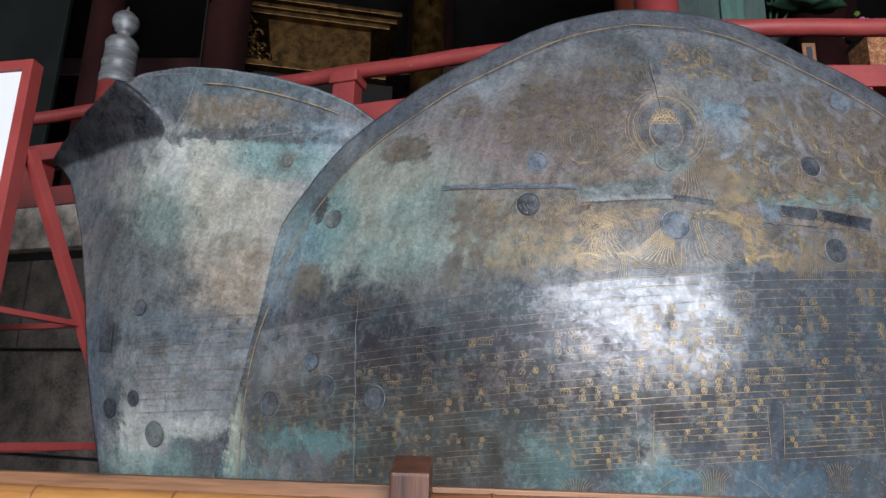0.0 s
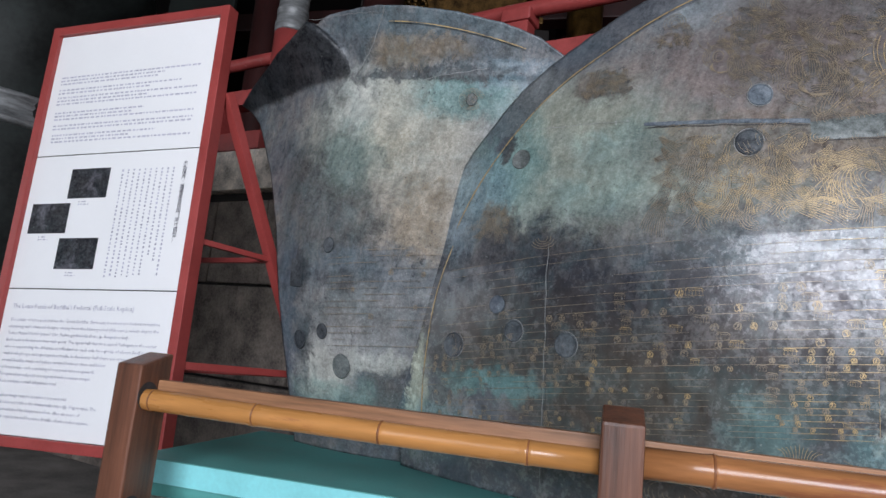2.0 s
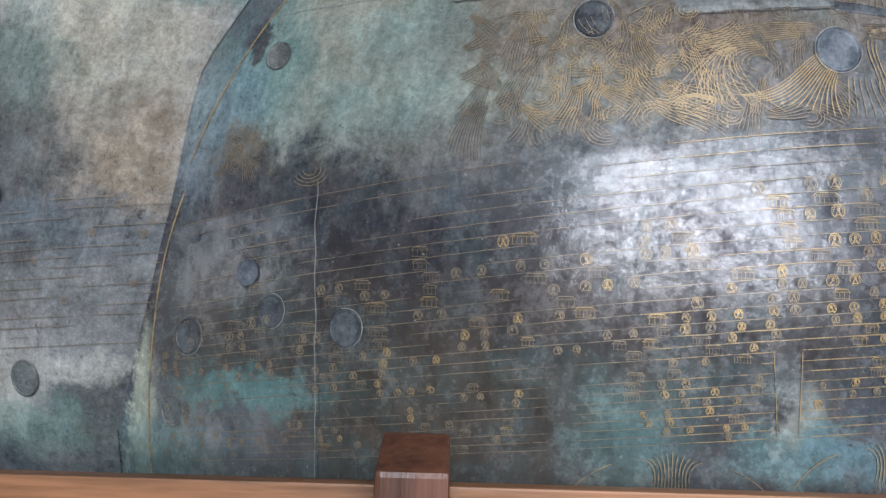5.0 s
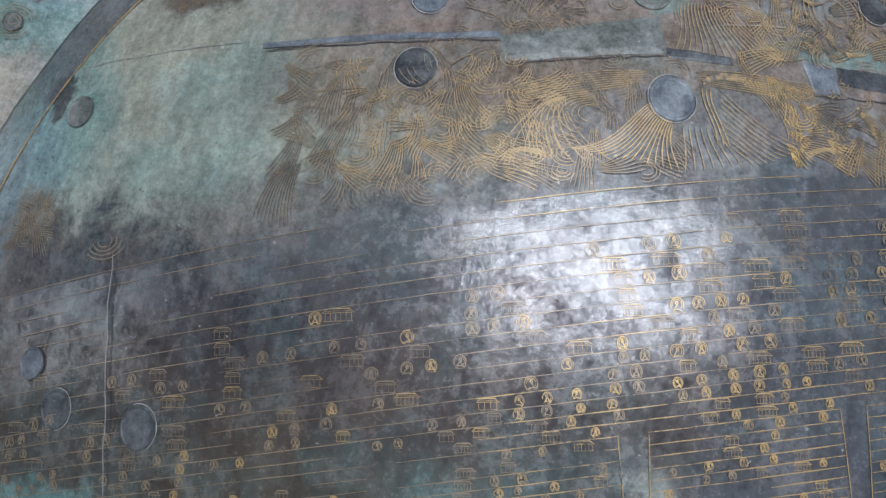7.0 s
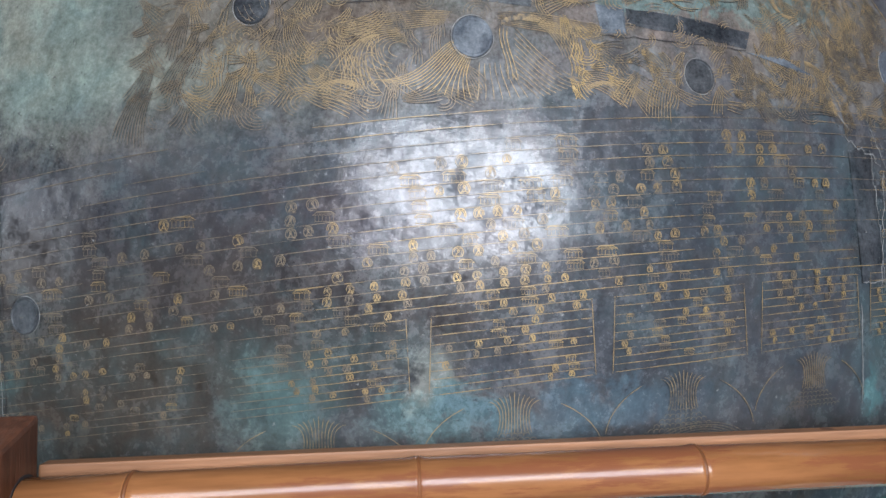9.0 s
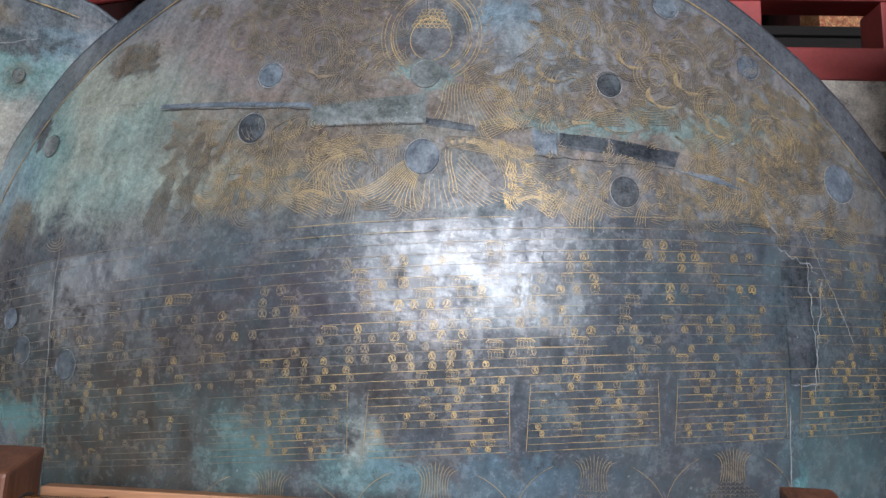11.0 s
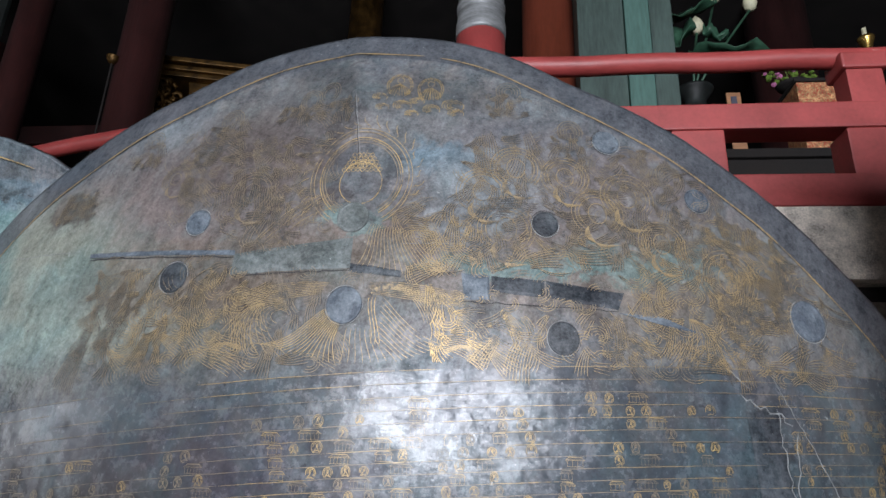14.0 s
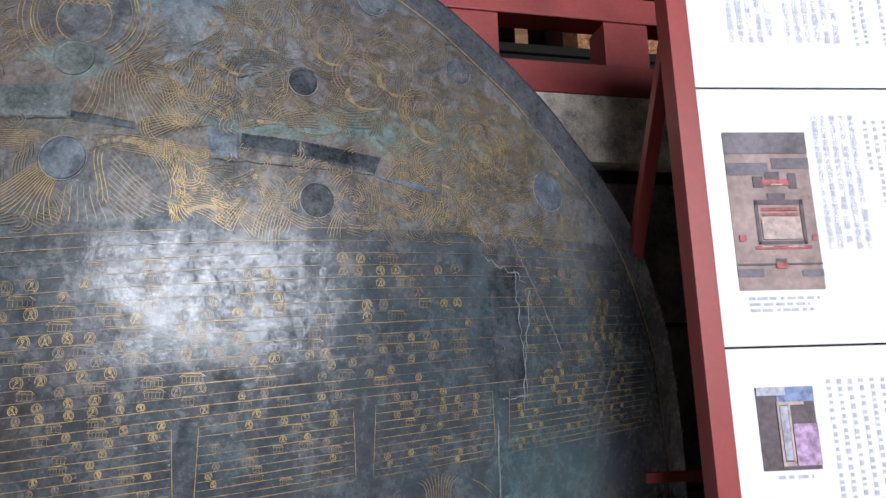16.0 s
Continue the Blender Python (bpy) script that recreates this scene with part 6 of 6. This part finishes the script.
part("pedestal", box(-0.5, 0.0, 2.574, 1.2, 0.8, 5.12, 0.02), DARKWOOD, th)
column(-0.75, 7.6, 0.22, GILT_WOOD, "dull gilt round column beside the throne")
for x, y, z, s in ((-7.6, 7.6, 6.2, 0.35), (-6.7, 7.4, 4.9, 0.2), (-3.0, 5.98, 5.5, 0.06)):
    o = thing("gilt_ornament", "dull gilt metal ornament in the dark hall", "ornament", "gilt ornaments", Matrix.Translation((x, y, 0)))
    bm = lathe([(s * 0.3, z - s), (s * 0.7, z - s * 0.6), (s, z - s * 0.1), (s * 0.9, z + s * 0.3), (s * 1.1, z + s * 0.4), (s * 0.4, z + s * 0.7), (s * 0.1, z + s)], 20)
    part("bowl", bm, GILT_WOOD, o, "", True)
    part("stem", lathe([(s * 0.3, 2.574), (s * 0.15, 2.7), (s * 0.15, z - s * 0.9)], 12), DARKWOOD, o)

urn = thing("bronze_urn", "huge dark bronze urn with flaring rim and ornamental band", "urn", "", Matrix.Translation((-6.05, 4.7, 0)))
part("body", lathe([(0.6, 0.0), (0.62, 0.2), (0.5, 0.5), (0.6, 1.2), (0.85, 1.9), (0.82, 2.5), (0.74, 2.8), (0.72, 3.4), (0.78, 3.75), (0.95, 4.1), (1.15, 4.3), (1.2, 4.42), (1.2, 4.5), (1.05, 4.5)], 56), URN, urn, "", True)
part("band", lathe([(0.76, 2.8), (0.8, 2.82), (0.8, 2.86), (0.775, 2.88), (0.775, 3.02), (0.8, 3.04), (0.8, 3.08), (0.74, 3.1)], 56), STEEL, urn, "pale cast ornamental band", True)
for a in (-20, -70, -120):
    c, s = math.cos(radians(a)), math.sin(radians(a))
    pts = [(0.8 * c + (0.1 + 0.07 * math.cos(q * 0.8)) * c, 0.8 * s + (0.1 + 0.07 * math.cos(q * 0.8)) * s, 2.9 + 0.012 * q + 0.08 * math.sin(q * 0.8)) for q in range(9)]
    part("scroll_handle", tube(pts, [0.03 - 0.0022 * q for q in range(9)], 8), URN, urn, "", True)
